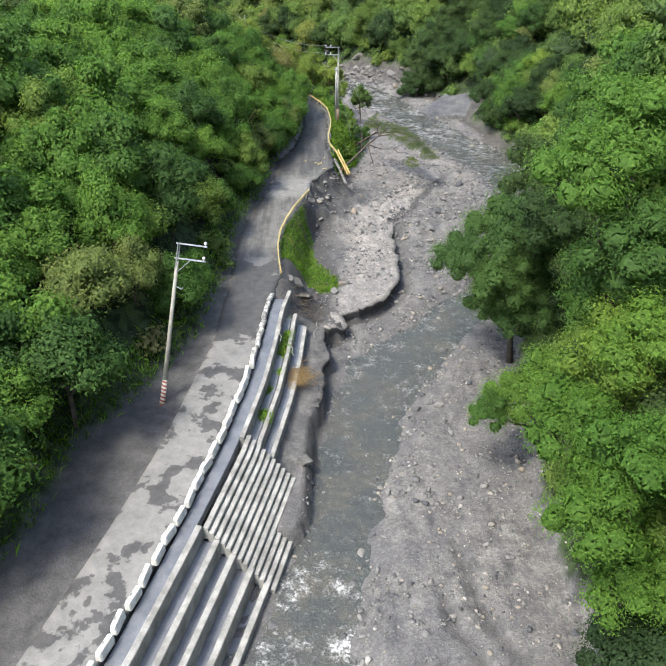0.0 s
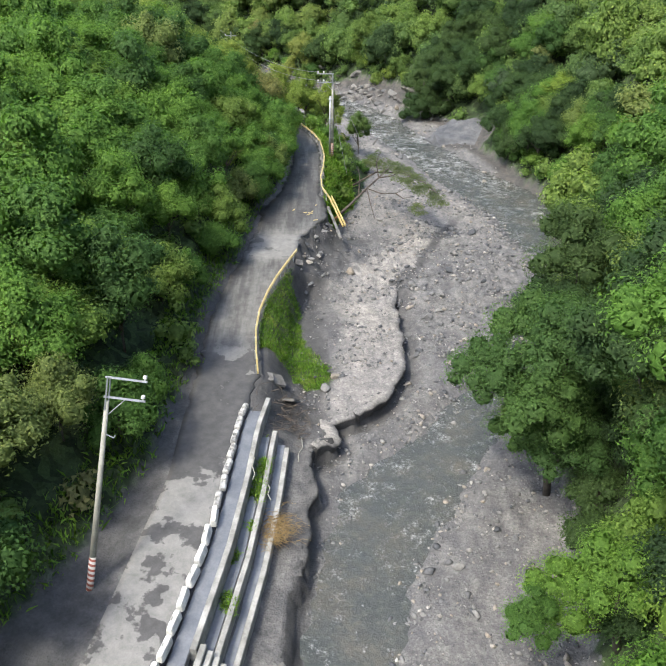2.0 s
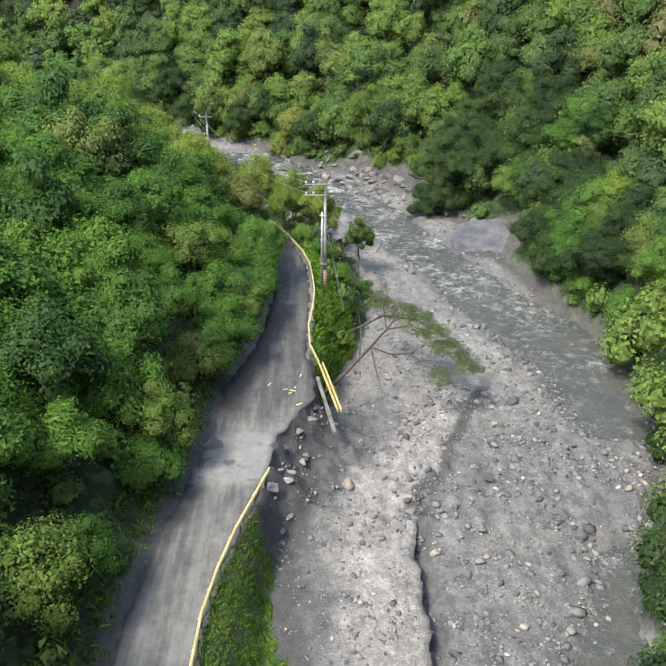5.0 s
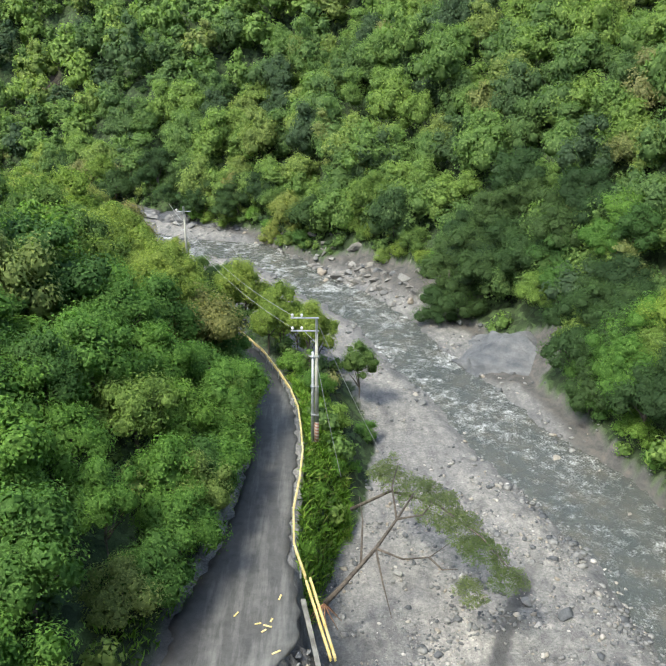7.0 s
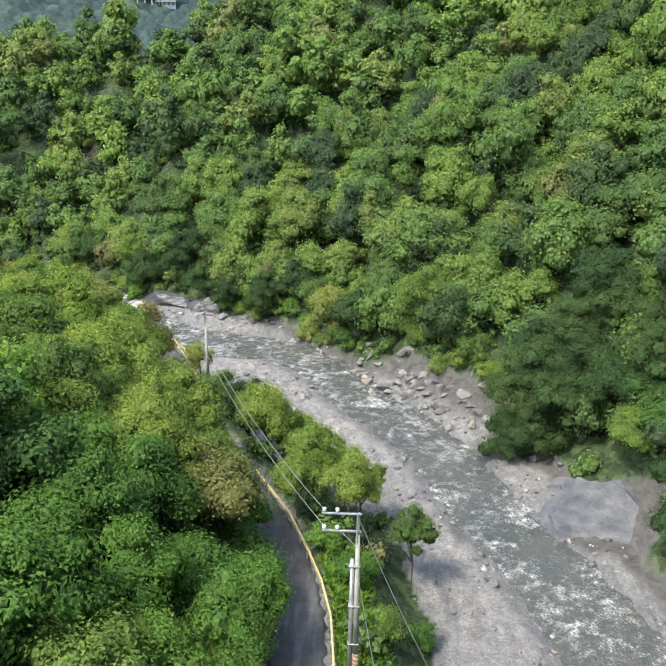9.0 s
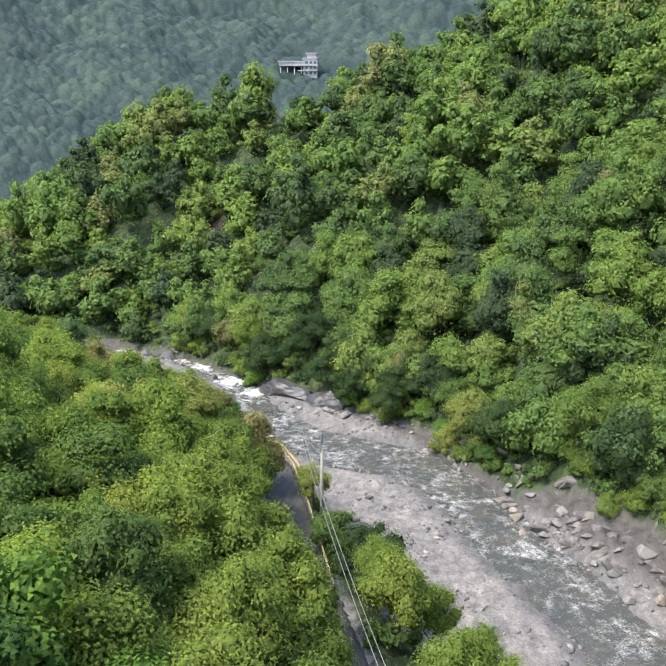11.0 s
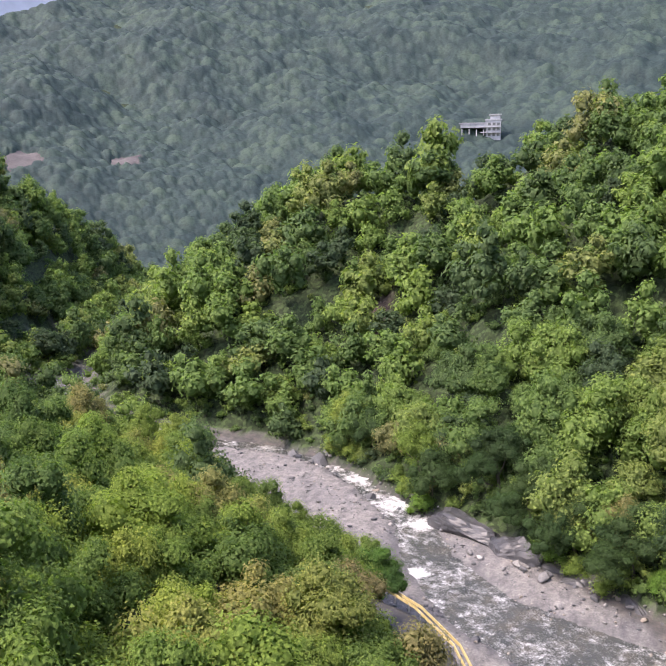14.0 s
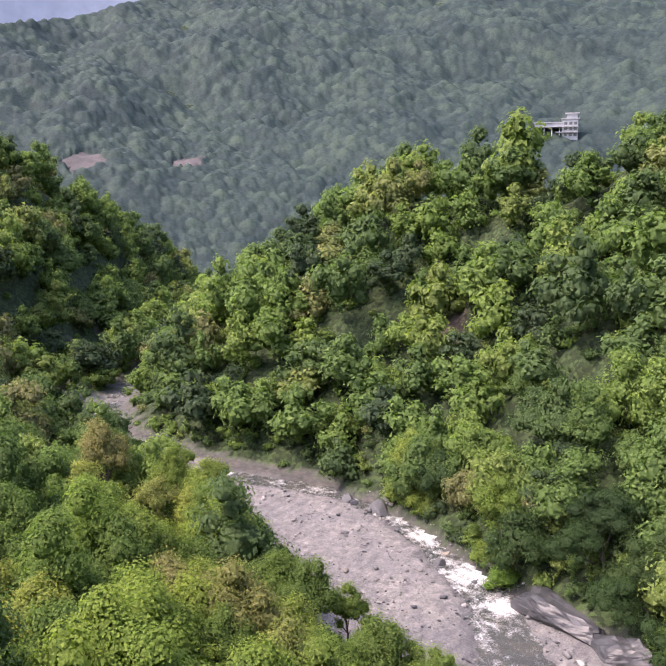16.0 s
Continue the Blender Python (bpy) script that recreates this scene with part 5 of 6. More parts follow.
fk = (f_w > 0.5) & (f_side > 0) & (f_dc < 13) & (scarred(fx_, fy_) < 0.4)
# young trees where the slope would lie open between the large crowns
open_x, open_y, open_z = [], [], []
tree_x, tree_y = wx[ki].copy(), wy[ki].copy()
for i in np.flatnonzero(bk & (b_side > 0) & (by_ > 150) & (b_dc > 6)):
    if np.min(np.hypot(tree_x - bx_[i], tree_y - by_[i])) > 4.3:
        tree_x, tree_y = np.append(tree_x, bx_[i]), np.append(tree_y, by_[i])
        open_x.append(bx_[i])
        open_y.append(by_[i])
        open_z.append(bz_[i])
yr = np.random.RandomState(41)
woods("young_woods", "young green trees between the older ones on the slope", open_x, open_y, open_z, yr.uniform(2.6, 3.8, len(open_x)), yr.uniform(-1.0, 0.3, len(open_x)), 1500, 8, 0.044, M_WOODS, 9, 5,
      yr.beta(1.6, 1.8, len(open_x)))
woods("bank_bushes", "low leafy bushes along the foot of the far slope", fx_[fk], fy_[fk], fz_[fk], br_.uniform(1.0, 1.9, int(fk.sum())), np.full(int(fk.sum()), -0.4), 200, 3, 0.075, M_WOODS, 8, 5,
      np.clip(br_.normal(0.35, 0.25, int(fk.sum())), 0, 1))
woods("undergrowth", "low leafy green undergrowth between the trees", bx_[bk], by_[bk], bz_[bk], br_.uniform(1.5, 2.5, int(bk.sum())), np.full(int(bk.sum()), -0.7), 120, 1, 0.085, M_WOODS, 7, 5,
      np.clip(br_.normal(0.45, 0.25, int(bk.sum())), 0, 1))

# distant mountain woods: one canopy of many crowns, dense enough to hide the ground
def canopy_sheet(cell, rise):
    A, D = np.meshgrid(np.radians(np.arange(-5, 54.5, 0.1)), 400.0 * np.exp(np.arange(0, 1.16, 0.0036)))
    x, y = (-14 - D * np.sin(A)).ravel(), (142 + D * np.cos(A)).ravel()
    z = terrain(x, y)[0]
    dome, tint = np.zeros(x.size), np.full(x.size, 0.4)
    ci, cj = np.floor(x / cell).astype(np.int64), np.floor(y / cell).astype(np.int64)
    for di in (-1, 0, 1):
        for dj in (-1, 0, 1):
            i, j = ci + di, cj + dj
            h = (i * 73856093) ^ (j * 19349663)
            u = [((h * k) % 10007) / 10007.0 for k in (7919, 104729, 1299709, 15485863)]
            px, py, pr = (i + 0.1 + 0.8 * u[0]) * cell, (j + 0.1 + 0.8 * u[1]) * cell, cell * (0.5 + 0.55 * u[2])
            q = np.clip(1 - ((x - px) ** 2 + (y - py) ** 2) / pr ** 2, 0, 1)
            hgt = q * rise * (0.35 + 1.0 * u[2] * u[3] + 0.3 * u[3])
            up = hgt > dome
            dome, tint = np.where(up, hgt, dome), np.where(up, u[3], tint)
    bare = scarred(x, y)
    z = z + (dome + 0.5 * waves(x, y, 5.0, 96, 3)) * (1 - bare) + 1.5 - 3.5 * bare
    n_d, n_a = A.shape
    idx = np.arange(n_d * n_a).reshape(n_d, n_a)
    f = np.stack([idx[:-1, :-1], idx[1:, :-1], idx[1:, 1:], idx[:-1, 1:]], -1).reshape(-1, 4)
    tint = np.clip(0.6 * tint + 0.2 + 0.30 * waves(x, y, 150, 95) + 0.2 * waves(x, y, 28, 97), 0, 1)
    # shade between crowns goes into the colour: lighter towards the dome tops
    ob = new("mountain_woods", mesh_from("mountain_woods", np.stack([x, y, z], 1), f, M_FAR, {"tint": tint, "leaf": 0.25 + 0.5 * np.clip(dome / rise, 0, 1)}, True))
    return tagged(ob, "woods on the distant mountainside, haze put into their blue-green colour", "trees", "", "stuff")


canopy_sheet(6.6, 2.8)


# bare cuts of a road on the distant mountainside
def cut_slope(cx, cy, a, b):
    n = 26
    u, v = np.meshgrid(np.linspace(-1.5, 1.5, n), np.linspace(-1.5, 1.5, n))
    x, y = (cx + a * u).ravel(), (cy + b * v).ravel()
    z = terrain(x, y)[0] + 0.6 + 0.5 * waves(x, y, 7, 98)
    ids = np.arange(n * n).reshape(n, n)
    f = np.stack([ids[:-1, :-1], ids[:-1, 1:], ids[1:, 1:], ids[1:, :-1]], -1).reshape(-1, 4)
    f = f[scarred(x, y)[f].mean(1) > 0.35]
    return tagged(new("cut_slope", mesh_from("cut_slope", np.stack([x, y, z], 1), f, M_FARROAD, None, True)), "bare brown road cut on the distant mountainside", "slope", "", "structure")


for cut in SCARS:
    if cut[1] > 500:
        cut_slope(*cut)


# ---- stones and rocks ----
def angular_mesh(name, seed, mat):
    """A broken rock: the hull of a few random points, its edges slightly worn."""
    r = random.Random(seed)
    bm = bmesh.new()
    for _ in range(15):
        v = Vector((r.gauss(0, 1), r.gauss(0, 1), r.gauss(0, 1))).normalized()
        bm.verts.new((v.x * r.uniform(0.8, 1.1), v.y * r.uniform(0.6, 0.95), v.z * r.uniform(0.45, 0.75)))
    got = bmesh.ops.convex_hull(bm, input=bm.verts[:])
    bmesh.ops.delete(bm, geom=[g for g in got["geom_interior"] if isinstance(g, bmesh.types.BMVert)], context="VERTS")
    bmesh.ops.bevel(bm, geom=bm.edges[:], offset=0.07, segments=1, affect="EDGES")
    me = bpy.data.meshes.new(name)
    bm.to_mesh(me)
    bm.free()
    me.materials.append(mat)
    return me


ROCKS = [angular_mesh("boulder", k + 1, M_BOULDER) for k in range(9)]


def boulder(x, y, r, k, label, sink=0.35, squash=(1, 1, 1)):
    ob = tagged(new("boulder", ROCKS[k % 9]), label, "boulder", "river boulders")
    z = max(height(x, y), float(water_level(np.array([x]), np.array([y]))[0]) - 0.3)
    ob.matrix_world = pose(x, y, z + r * 0.7 * squash[2] - r * sink, 0, 0, 67.0 * k) @ Matrix.Diagonal((r * squash[0], r * squash[1], r * squash[2], 1))
    return ob


M_LEDGE = two_tone("pale_fractured_rock", (0.085, 0.084, 0.083), (0.215, 0.205, 0.19), 0.9, 0.8, 7.0, 0.0, 0.3, 0.10)
LEDGES = [angular_mesh("rock_ledge", k + 40, M_LEDGE) for k in range(6)]


def ledge(x, y, r, k, strike, dip):
    ob = tagged(new("rock_ledge", LEDGES[k % 6]), "pale fractured rock ledge on the stony far bank", "rock", "bank ledges")
    ob.matrix_world = pose(x, y, height(x, y) - 0.1 * r, dip, 17.0 * (k % 5) - 34.0, strike + 31.0 * (k % 4)) @ Matrix.Diagonal((r * (1.0 + 0.2 * (k % 4)), r * 0.95, r * (0.8 + 0.15 * (k % 3)), 1))


for k, (x, y, r) in enumerate(((10.5, 90.7, 0.62), (18.6, 114, 0.8), (2.7, 99.6, 0.7), (1.0, 77.5, 0.55), (0.2, 75.4, 0.6), (-3.6, 33.1, 0.45), (-2.7, 32.3, 0.35), (1.9, 39.1, 0.5), (8.8, 55.8, 0.5), (6.8, 59.7, 0.35),
                               (16.1, 115.4, 0.6), (21.5, 121.1, 0.5), (27.9, 127.4, 0.45), (11.9, 148.1, 0.7), (23.9, 137.0, 0.6), (8.0, 107.2, 0.5), (7.0, 118.4, 0.5), (12.5, 95, 0.5), (14, 101, 0.6))):
    boulder(x, y, r, k, "grey rounded boulder on the gravel river bed")
rk = random.Random(12)
for k in range(150):
    # rocks at the foot of the far bank
    t = rk.uniform(0.0, 1.0)
    i = rk.randint(11, 20)
    (ax, ay, aw), (bx, by, bw) = BED[i], BED[i + 1]
    px, py, pw = ax + t * (bx - ax), ay + t * (by - ay), aw + t * (bw - aw)
    ln = math.hypot(bx - ax, by - ay)
    off = pw - rk.uniform(-0.5, 4.0)
    boulder(px + (by - ay) / ln * off, py - (bx - ax) / ln * off, 0.22 + 0.95 * rk.random() ** 3.0, k, "angular grey rock at the foot of the bank", 0.3)
# rubble in the slide below the road
for k in range(34):
    y = rk.uniform(93.5, 108.5)
    x = float(np.interp(y, [93, 96, 101, 104.6, 107, 110], [-3.5, -3.0, -2.7, -0.9, 0.3, -0.1])) + 0.5 + 4.2 * rk.random() ** 1.6
    boulder(x, y, 0.16 + 0.42 * rk.random() ** 2.2, k, "muddy broken rock on the washed-out road bank", 0.3, (1.0, rk.uniform(0.6, 1.0), rk.uniform(0.6, 0.9)))
# broken ledges of the far bank
for k in range(84):
    t = rk.uniform(0.0, 1.0)
    i = rk.choice((13, 13, 14, 14, 15))
    (ax, ay, aw), (bx, by, bw) = BED[i], BED[i + 1]
    px, py, pw = ax + t * (bx - ax), ay + t * (by - ay), aw + t * (bw - aw)
    ln = math.hypot(bx - ax, by - ay)
    off = pw + rk.uniform(-1.5, 5.0)
    ledge(px + (by - ay) / ln * off, py - (bx - ax) / ln * off, 0.45 + 1.15 * rk.random() ** 2.0, k, math.degrees(math.atan2(by - ay, bx - ax)) + rk.uniform(-25, 25), rk.uniform(8, 26))
boulder(-70.0, 257.6, 2.6, 2, "large flat grey boulder beside white water", 0.15, (1.3, 0.9, 0.6))
boulder(-75.5, 259.0, 1.3, 4, "grey boulder beside white water", 0.4)


def slab_mesh(seed, mat):
    """A broken slab: a hull with large flat faces, its surface finely uneven."""
    r = random.Random(seed)
    bm = bmesh.new()
    for _ in range(13):
        v = Vector((r.gauss(0, 1), r.gauss(0, 1), abs(r.gauss(0, 1)) - 0.25)).normalized()
        bm.verts.new(v * r.uniform(0.85, 1.1))
    got = bmesh.ops.convex_hull(bm, input=bm.verts[:])
    bmesh.ops.delete(bm, geom=[g for g in got["geom_interior"] if isinstance(g, bmesh.types.BMVert)], context="VERTS")
    bmesh.ops.subdivide_edges(bm, edges=bm.edges[:], cuts=7, use_grid_fill=True)
    off = Vector((seed * 3.7, seed * 1.3, seed * 2.1))
    for v in bm.verts:
        d = 0.16 * noise.noise(v.co * 1.9 + off) + 0.10 * abs(noise.noise(v.co * 4.5 + off)) + 0.05 * noise.noise(v.co * 11.0 + off)
        v.co *= 1 + d
    me = bpy.data.meshes.new("rock_outcrop")
    bm.to_mesh(me)
    bm.free()
    me.materials.append(mat)
    return me


def outcrop(x, y, z, rx_, ry_, rz_, turn, seed, label):
    ob = tagged(new("rock_outcrop", slab_mesh(seed, M_OUTCROP)), label, "rock")
    ob.matrix_world = pose(x, y, z, 0, 0, turn) @ Matrix.Diagonal((rx_, ry_, rz_, 1))
    return ob


M_OUTCROP = two_tone("bare_rock_face", (0.062, 0.067, 0.076), (0.128, 0.131, 0.138), 0.55, 0.75, 6.0, 0.0, 0.3, 0.22)
M_OCHRE = two_tone("ochre_rock_face", (0.13, 0.115, 0.10), (0.22, 0.18, 0.15), 0.5, 0.8, 7.0)
outcrop(24.6, 158.4, -4.6, 8.6, 6.0, 5.6, -38, 3, "smooth pale grey rock outcrop at the water's edge")
outcrop(21.5, 166.5, -4.2, 4.0, 3.0, 2.8, 20, 4, "low grey rock outcrop at the water's edge")
ob = outcrop(31.0, 153.5, -2.6, 3.0, 3.6, 3.8, 10, 5, "ochre-stained rock outcrop under trees")
ob.data.materials[0] = M_OCHRE
M_WETROCK = two_tone("wet_dark_rock", (0.032, 0.034, 0.038), (0.078, 0.080, 0.085), 0.4, 0.45, 7.0, 0.0, 0.5, 0.08)
for k, (x, y, z, a, b, c, turn) in enumerate(((-38.6, 237.4, -5.2, 6.5, 3.0, 4.6, -38), (-31.0, 232.6, -5.5, 5.0, 2.4, 3.8, -34), (-23.5, 228.8, -6.0, 5.0, 2.2, 3.4, -32),
                                               (-15.5, 223.6, -5.8, 5.0, 2.2, 3.2, -36), (-8.5, 216.0, -5.6, 4.6, 2.0, 3.0, -48))):
    ob = outcrop(x, y, z, a, b, c, turn, 12 + k, "dark wet rock face at the foot of the wooded bank")
    ob.data.materials[0] = M_WETROCK
ob = outcrop(34.0, 126.0, -4.2, 4.0, 5.0, 4.0, 25, 8, "undercut dark rock bank above the stream")
ob.data.materials[0] = M_WETROCK
for k, (x, y, s) in enumerate(((9.5, 192.5, 1.2), (5.5, 196.5, 1.0), (13, 187.0, 1.3), (2.0, 201, 0.9), (15.5, 181, 1.1), (11.5, 190, 0.8), (7.0, 194.6, 0.7))):
    boulder(x, y, s, k + 3, "pale fractured rock at the foot of the bank", 0.55)


def stone_field(name, label, xs, ys, zs, sizes, seed):
    r = np.random.RandomState(seed)
    bm = bmesh.new()
    bmesh.ops.create_icosphere(bm, subdivisions=1, radius=1.0)
    bm.verts.ensure_lookup_table()
    base = np.array([v.co[:] for v in bm.verts])
    tri = np.array([[v.index for v in f.verts] for f in bm.faces])
    bm.free()
    kinds = []
    for _ in range(10):
        q = base * (1 + 0.22 * r.normal(size=(len(base), 1))) * np.array([1, r.uniform(0.6, 0.95), r.uniform(0.4, 0.7)])
        kinds.append(q)
    vs, fs, tn_ = [], [], []
    for i in range(len(xs)):
        a = r.uniform(0, 6.283)
        q = kinds[r.randint(10)] * sizes[i]
        vs.append(np.stack([q[:, 0] * math.cos(a) - q[:, 1] * math.sin(a) + xs[i], q[:, 0] * math.sin(a) + q[:, 1] * math.cos(a) + ys[i], q[:, 2] + zs[i]], 1))
        fs.append(tri + i * len(base))
        tn_.append(np.full(len(base), r.rand()))
    ob = new(name, mesh_from(name, np.concatenate(vs), np.concatenate(fs), M_STONES, {"tint": np.concatenate(tn_)}, False))
    return tagged(ob, label, "stones", "", "stuff")


qr = np.random.RandomState(33)
qx = np.concatenate([qr.uniform(-6, 36, 62000), qr.uniform(-100, 30, 34000)])
qy = np.concatenate([qr.uniform(27, 132, 62000), qr.uniform(130, 262, 34000)])
qz, q_w, q_m, q_g, _, q_dc, q_dr, q_s, q_rs = terrain(qx, qy)
q_wl = water_level(qx, qy)
lump = waves(qx, qy, 9, 35) + 0.7 * waves(qx, qy, 3, 36)
ok_ = (q_dc < 0.8) & (q_dr > 0.5) & (qz > q_wl - 0.35) & (lump > -0.55 + 1.1 * qr.rand(len(qx))) & ~((q_s < 0) & (qy < 66) & (q_dc > -1))
shore = to_line(FLOW, qx, qy)
shore = np.exp(-((shore[0] - shore[1] - 0.5) / 0.8) ** 2)
qs = np.clip(0.066 * np.exp(0.58 * qr.normal(size=len(qx))), 0.04, 0.34) * np.where(qy > 130, 1.7, np.where((qy > 76) & (qx > 7.0), 1.35, 1.0)) * (1 + 0.45 * shore)
stone_field("river_stones", "scattered grey river stones and cobbles", qx[ok_], qy[ok_], np.maximum(qz, q_wl - 0.08)[ok_] + 0.15 * qs[ok_], qs[ok_], 34)


# ---- grass ----
def grass(name, label, xs, ys, zs, long, seed, tint, thin=0.09):
    r = np.random.RandomState(seed)
    k = len(xs)
    d = r.normal(size=(k, 3)) * 0.45
    d[:, 2] = 1.0
    d /= np.linalg.norm(d, axis=1)[:, None]
    s = np.cross(d, r.normal(size=(k, 3)))
    s /= np.linalg.norm(s, axis=1)[:, None]
    p = np.stack([xs, ys, zs], 1)
    ln = (long * r.uniform(0.5, 1.3, k))[:, None]
    bend = r.normal(size=(k, 3)) * 0.25 * ln
    turned = np.cross(s, d)
    s = np.where(turned[:, 2:] < 0, -s, s)
    up = 0.4 * d + 0.3 * r.normal(size=(k, 3)) + (0, 0, 0.8)
    bend[:, 2] = -np.abs(bend[:, 2])
    v = np.stack([p, p + d * ln * 0.5 + s * ln * thin, p + d * ln + bend, p + d * ln * 0.5 - s * ln * thin], 1).reshape(-1, 3)
    ob = new(name, mesh_from(name, v, np.arange(4 * k).reshape(-1, 4), M_GRASS, {"tint": np.repeat(np.clip(tint + 0.2 * r.normal(size=k), 0, 1), 4), "leaf": np.repeat(r.rand(k), 4)}, True, np.repeat(up / np.linalg.norm(up, axis=1)[:, None], 4, axis=0)))
    return tagged(ob, label, "grass", "", "stuff")


vr = np.random.RandomState(44)
vx, vy = vr.uniform(-7, 2, 60000), vr.uniform(73, 96, 60000)
vz, v_w, _, v_g, _, v_dc, v_dr, v_s, v_rs = terrain(vx, vy)
gk = (v_g > 0.3) & (vr.rand(len(vx)) < 0.25 + 0.75 * v_g ** 2)
grass("bank_grass", "long green grass on the eroded road bank", vx[gk], vy[gk], vz[gk] - 0.03, 0.42, 45, 0.40 + 0.45 * waves(vx[gk], vy[gk], 3.5, 58), 0.06)
vx, vy = vr.uniform(-3, 7, 60000), vr.uniform(106, 142, 60000)
vz, v_w, _, v_g, _, v_dc, v_dr, v_s, v_rs = terrain(vx, vy)
gk = (v_w > 0.5) & (v_rs > 0) & (vy > 107) & (v_dr < 4.5)
grass("verge_grass", "bright green grass and weeds on the road verge", vx[gk], vy[gk], vz[gk] - 0.03, 0.75, 46, 0.45 + 0.3 * waves(vx[gk], vy[gk], 4, 49), 0.07)
vx, vy = vr.uniform(-30, -2, 70000), vr.uniform(30, 145, 70000)
vz, v_w, _, v_g, _, v_dc, v_dr, v_s, v_rs = terrain(vx, vy)
shoul = np.interp(vy, [20, 37, 46, 52, 57, 63, 73], [4.6, 4.6, 5.6, 3.2, 2.2, 1.2, 0.6])
gk = (v_s < 0) & (v_rs < 0) & (v_dr > shoul + 0.1 + 0.5 * waves(vx, vy, 3, 47)) & (v_dr < shoul + 2.8)
grass("hill_foot_weeds", "green weeds and grass at the foot of the wooded slope", vx[gk], vy[gk], vz[gk] - 0.03, 0.75, 48, 0.3)


# ---- broken branches and roots ----
def limb(thing, name, pts, r0, r1, mat):
    bm = bmesh.new()
    n = len(pts)
    tube(bm, pts, [r0 + (r1 - r0) * k / (n - 1) for k in range(n)], 7)
    return part(name, bm, mat, thing, "", True)


snag = tagged(new("fallen_tree"), "bare fallen tree leaning out from the washed-out bank", "tree")
limb(snag, "trunk", [(1.6, 111.0, 2.6), (2.8, 111.8, 3.5), (5.0, 113.5, 5.1), (6.6, 116.2, 5.5), (8.0, 118.6, 6.0)], 0.20, 0.06, M_DEADWOOD)
for pts in ([(5.0, 113.5, 5.1), (6.8, 113.0, 4.6), (8.6, 113.3, 4.5), (10.0, 114.2, 4.9)], [(4.0, 112.8, 4.4), (4.2, 115.6, 5.8), (4.0, 117.4, 6.6)], [(5.0, 113.5, 5.1), (5.4, 111.4, 3.9), (5.9, 109.6, 2.6)],
            [(6.6, 116.2, 5.5), (8.4, 116.4, 5.7), (9.6, 117.8, 6.2)], [(6.6, 116.2, 5.5), (6.4, 118.6, 6.6), (7.0, 120.6, 7.4)], [(8.6, 113.3, 4.5), (9.4, 112.4, 4.2), (10.4, 112.2, 4.4)]):
    limb(snag, "branch", pts, 0.09, 0.02, M_DEADWOOD)
for k in range(9):
    a = 0.7 * k
    limb(snag, "root", [(1.6, 111.0, 2.6), (1.5 + 0.5 * math.cos(a), 110.7 + 0.5 * math.sin(a), 2.3), (1.6 + 1.1 * math.cos(a), 110.4 + 0.9 * math.sin(a), 1.7 - 0.1 * (k % 3))], 0.06, 0.015, M_RUST)

willow = tagged(new("leaning_tree"), "feathery green tree bent low over the gravel bar", "tree")
limb(willow, "trunk", [(3.5, 121.5, 2.6), (6.5, 121.0, 4.6), (9.5, 118.0, 5.6), (12.2, 114.0, 5.6), (13.6, 111.5, 5.0)], 0.14, 0.03, M_BARK)
spray = np.random.RandomState(55)
for cx, cy, cz, s, fl in ((8.4, 119.6, 4.8, 2.0, 0.55), (9.8, 117.6, 4.6, 2.2, 0.5), (11.2, 115.6, 4.2, 2.2, 0.5), (12.4, 113.6, 3.9, 2.0, 0.5), (13.6, 111.6, 3.4, 1.7, 0.5), (11.2, 111.6, 2.4, 1.4, 0.6), (6.2, 121.6, 4.6, 2.0, 0.7)):
    c = new("foliage", FEATHER)
    c.parent = willow
    c.matrix_world = pose(cx, cy, cz, 0, 0, 40 * cx) @ Matrix.Diagonal((s, s, s * fl, 1))

debris = tagged(new("driftwood_pile"), "tangled brown roots and branches at the broken wall end", "driftwood")
dr_ = random.Random(66)
bm = bmesh.new()
for k in range(110):
    x, y = dr_.gauss(-2.6, 0.9), dr_.gauss(69.6, 1.7)
    z = max(height(x, y), 1.2) + dr_.uniform(0.0, 0.6)
    a, ln, up = dr_.uniform(0, 6.28), dr_.uniform(0.4, 1.5), dr_.uniform(-0.3, 0.4)
    m = (x + 0.5 * ln * math.cos(a) + dr_.uniform(-.1, .1), y + 0.5 * ln * math.sin(a), z + up * 0.5 + dr_.uniform(0, .15))
    bm = bmesh.new()
    tube(bm, [(x, y, z), m, (x + ln * math.cos(a), y + ln * math.sin(a), z + up)], [0.035, 0.028, 0.01], 4)
    part("branch", bm, M_DEADWOOD, debris)
bm = bmesh.new()
for k in range(260):
    x, y = dr_.gauss(-3.3, 0.55), dr_.gauss(57.3, 0.7)
    a = dr_.gauss(-0.3, 0.5)
    tube(bm, [(x, y, 2.3), (x + 0.5 * math.cos(a), y + 0.5 * math.sin(a), 2.7), (x + 1.2 * math.cos(a), y + 1.2 * math.sin(a), 2.55)], [0.02, 0.015, 0.004], 3)
tagged(part("dry_grass_clump", bm, two_tone("dry_straw", (0.22, 0.15, 0.07), (0.34, 0.25, 0.12), 3.0)), "clump of dry brown straw on the wall", "grass", "", "stuff")
gvx, gvy = vr.uniform(-4.9, -3.9, 6000), vr.uniform(49, 66, 6000)
gvx = gvx + np.interp(gvy, [49, 66], [-0.9, 0.7])
wk = waves(gvx, gvy, 5, 58) > 0.0
grass("wall_weeds", "green weeds growing between the retaining walls", gvx[wk], gvy[wk], np.full(int(wk.sum()), 3.15), 0.4, 59, 0.5, 0.07)


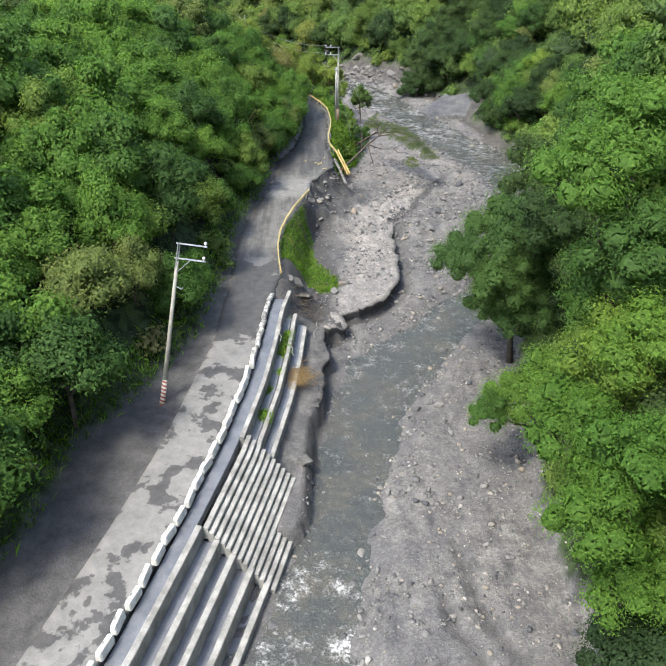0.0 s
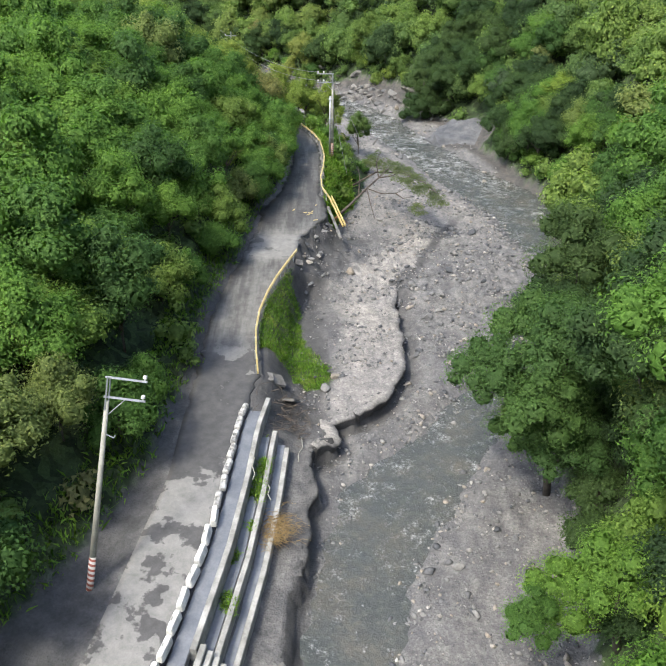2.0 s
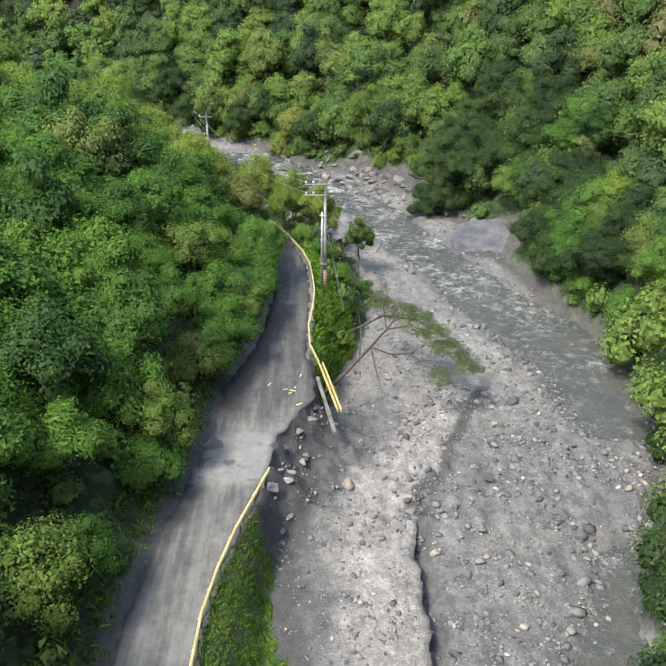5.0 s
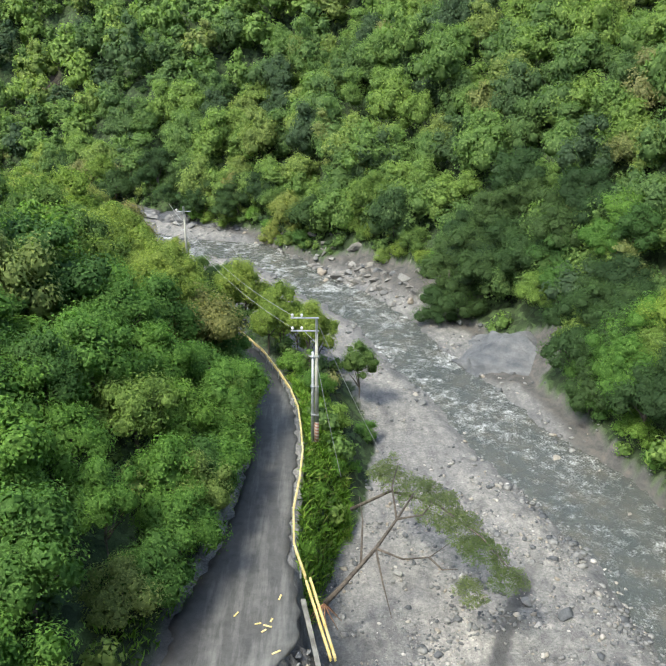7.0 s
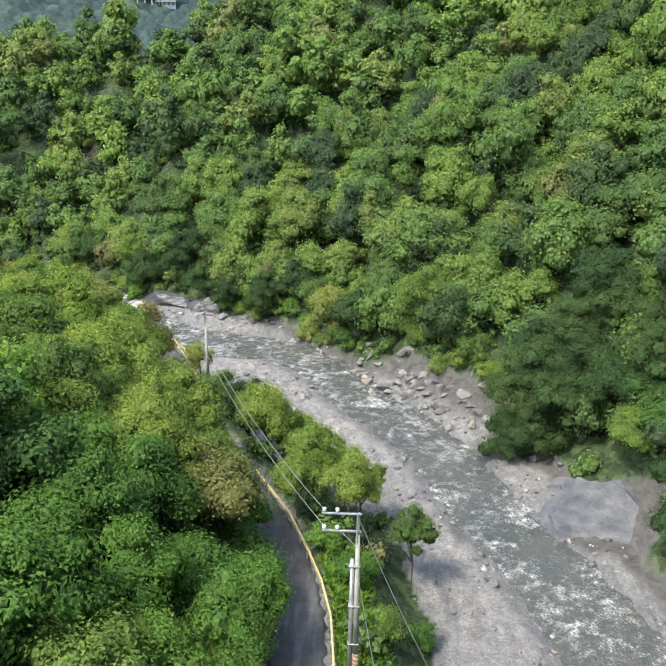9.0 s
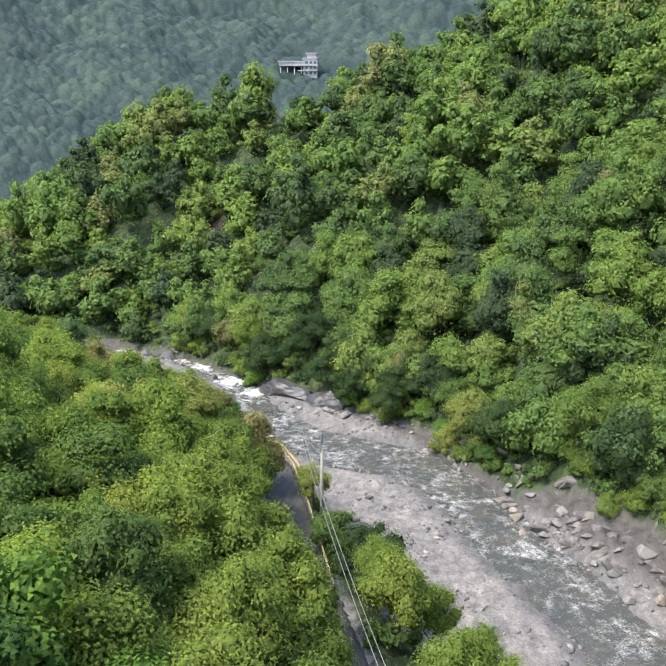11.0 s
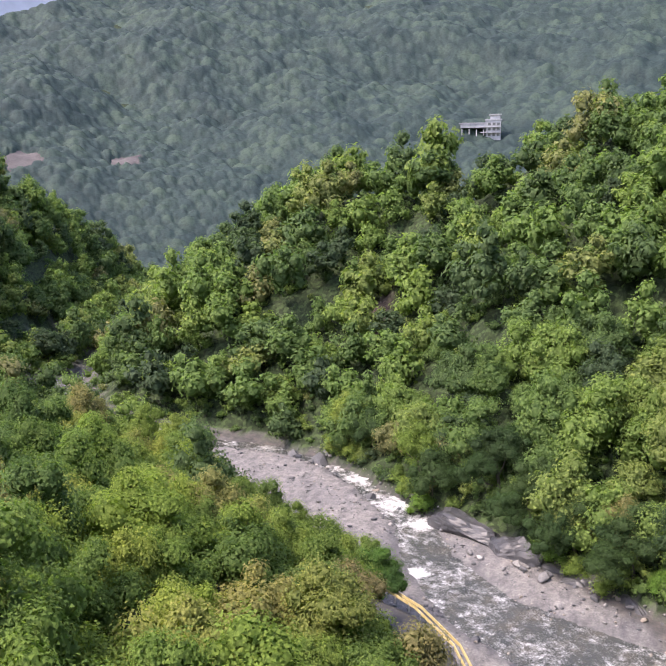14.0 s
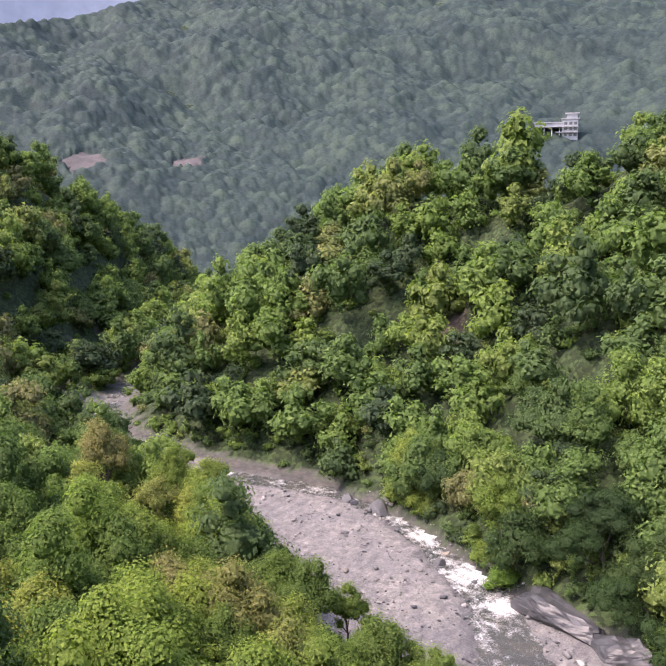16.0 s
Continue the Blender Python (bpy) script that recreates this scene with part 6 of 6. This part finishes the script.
# hoses left hanging over the walls
def hose(pts, label):
    bm = bmesh.new()
    tube(bm, pts, [0.035] * len(pts), 6)
    return tagged(part("hose", bm, M_POLE, None, "", True), label, "hose", "hoses")


hose([(-4.95, 62.6, 4.45), (-4.6, 62.0, 4.42), (-4.7, 61.2, 4.40), (-4.45, 60.4, 4.42), (-4.55, 59.8, 4.40)], "pale plastic hose curled on the wall top")
hose([(-3.7, 60.6, 3.50), (-3.45, 60.0, 3.50), (-3.55, 59.4, 3.48), (-3.3, 58.8, 3.50)], "pale plastic hose over the lower wall")
hose([(-1.6, 67.6, 1.9), (-1.5, 66.6, 1.75), (-1.8, 65.9, 1.7), (-1.75, 65.0, 1.68)], "pale plastic hose lying on the eroded bank")

# broken concrete pieces at the slide
M_SLAB = two_tone("muddy_concrete", (0.10, 0.098, 0.092), (0.21, 0.205, 0.192), 1.4, 0.9, 9.0)
for k, (x, y, z, sx_, sy_, sz_, a, b, c) in enumerate(((-3.9, 73.4, 3.3, 1.6, 1.2, 0.25, 18, 24, 30), (-2.6, 72.0, 2.3, 1.3, 1.0, 0.25, -10, 35, 70), (0.97, 106.2, 3.6, 0.3, 7.0, 0.28, 9.8, 10, 14.4),
                                                      (-2.7, 95.0, 3.7, 0.8, 0.7, 0.3, 25, 20, 10), (-2.1, 47.0, 1.7, 0.9, 0.8, 0.35, 12, 8, 40), (-4.6, 73.0, 3.95, 1.1, 0.9, 0.22, 5, 14, 10))):
    bm = bmesh.new()
    box(bm, (sx_, sy_, sz_), Matrix.Identity(4), 0.04)
    bmesh.ops.subdivide_edges(bm, edges=bm.edges[:], cuts=1)
    for v in bm.verts:
        v.co += noise.noise_vector(v.co * 1.7 + Vector((k, 0, 0))) * 0.09
    ob = tagged(part("broken_slab", bm, M_SLAB), "broken piece of concrete slab in the mud", "concrete slab", "broken slabs")
    ob.matrix_world = pose(x, y, z, a, b, c)


# ---- far range behind the mountain, haze put into its pale blue colour ----
rg = np.radians(np.arange(30, 100, 0.5))
rtop = 560 + 60 * np.sin(rg * 9) + 25 * np.sin(rg * 31)
far_v = np.concatenate([np.stack([-2600 * np.sin(rg), 2600 * np.cos(rg), rg * 0 - 50], 1), np.stack([-3000 * np.sin(rg), 3000 * np.cos(rg), rtop + 240], 1)])
n_r = len(rg)
far_f = np.stack([np.arange(n_r - 1), np.arange(n_r - 1) + n_r, np.arange(n_r - 1) + n_r + 1, np.arange(n_r - 1) + 1], 1)
M_RANGE = two_tone("haze_blue_range", (0.20, 0.25, 0.33), (0.22, 0.27, 0.35), 0.002, 1.0)
tagged(new("backdrop", mesh_from("backdrop", far_v, far_f, M_RANGE)), "distant mountain range, coloured pale blue for haze", "backdrop", "", "structure")


# ---- distant house ----
def house(x, y, z, turn):
    thing = tagged(new("house"), "white flat-roofed house on the distant wooded slope", "house")
    thing.matrix_world = pose(x, y, z, 0, 0, turn) @ Matrix.Diagonal((1.2, 1.2, 1.2, 1))
    for name, size, at in (("wall", (16, 9, 2.6), (-5, 0, 6.9)), ("wall", (9, 10, 12), (7, 0, 4)), ("wall", (6, 6, 3.2), (8, 0, 11.6))):
        bm = bmesh.new()
        box(bm, size, pose(*at), 0.08)
        part(name, bm, M_HOUSE, thing)
    for size, at in (((17.4, 10.4, 0.5), (-5, 0, 8.3)), ((10.4, 11.4, 0.5), (7, 0, 10.2)), ((8, 8, 0.5), (8, 0, 13.4))):
        bm = bmesh.new()
        box(bm, size, pose(*at), 0.05)
        part("roof", bm, M_HOUSE, thing)
    for zz in (1.2, 4.6, 7.6):
        for xx in (4.6, 7.4, 10):
            bm = bmesh.new()
            box(bm, (1.7, 0.2, 1.6), pose(xx, -5.05, zz))
            part("window", bm, M_GLASS, thing)
    for zz in (2.6, 5.8):
        bm = bmesh.new()
        box(bm, (12.5, 2.2, 0.45), pose(5.4, -5.9, zz), 0.03)
        part("terrace_slab", bm, M_HOUSE, thing)
    for k in range(4):
        bm = bmesh.new()
        box(bm, (0.6, 0.6, 9), pose(-12 + 4.4 * k, -3.5, 0.5), 0.03)
        part("pillar", bm, M_HOUSE, thing)


house(-170.5, 746, 80.0, 13)


# scraps of yellow plank left on the road
def scrap(x, y, ln, turn):
    bm = bmesh.new()
    box(bm, (ln * 0.8, 0.11, 0.05), Matrix.Identity(4), 0.01)
    ob = tagged(part("plank_scrap", bm, M_YELLOW), "short yellow plank scrap lying on the road", "plank", "plank scraps")
    ob.matrix_world = pose(x, y, float(road_z(y)) + 0.06, 0, 0, turn)


for x, y, ln, turn in ((-3.8, 108.0, 0.6, 60), (-2.4, 107.2, 0.5, 15), (-1.8, 107.0, 0.7, -20), (-1.6, 107.5, 0.4, 70), (-1.15, 104.9, 0.7, 30), (-1.2, 109.5, 0.6, 75), (-2.0, 106.6, 0.45, 40)):
    scrap(x, y, ln, turn)
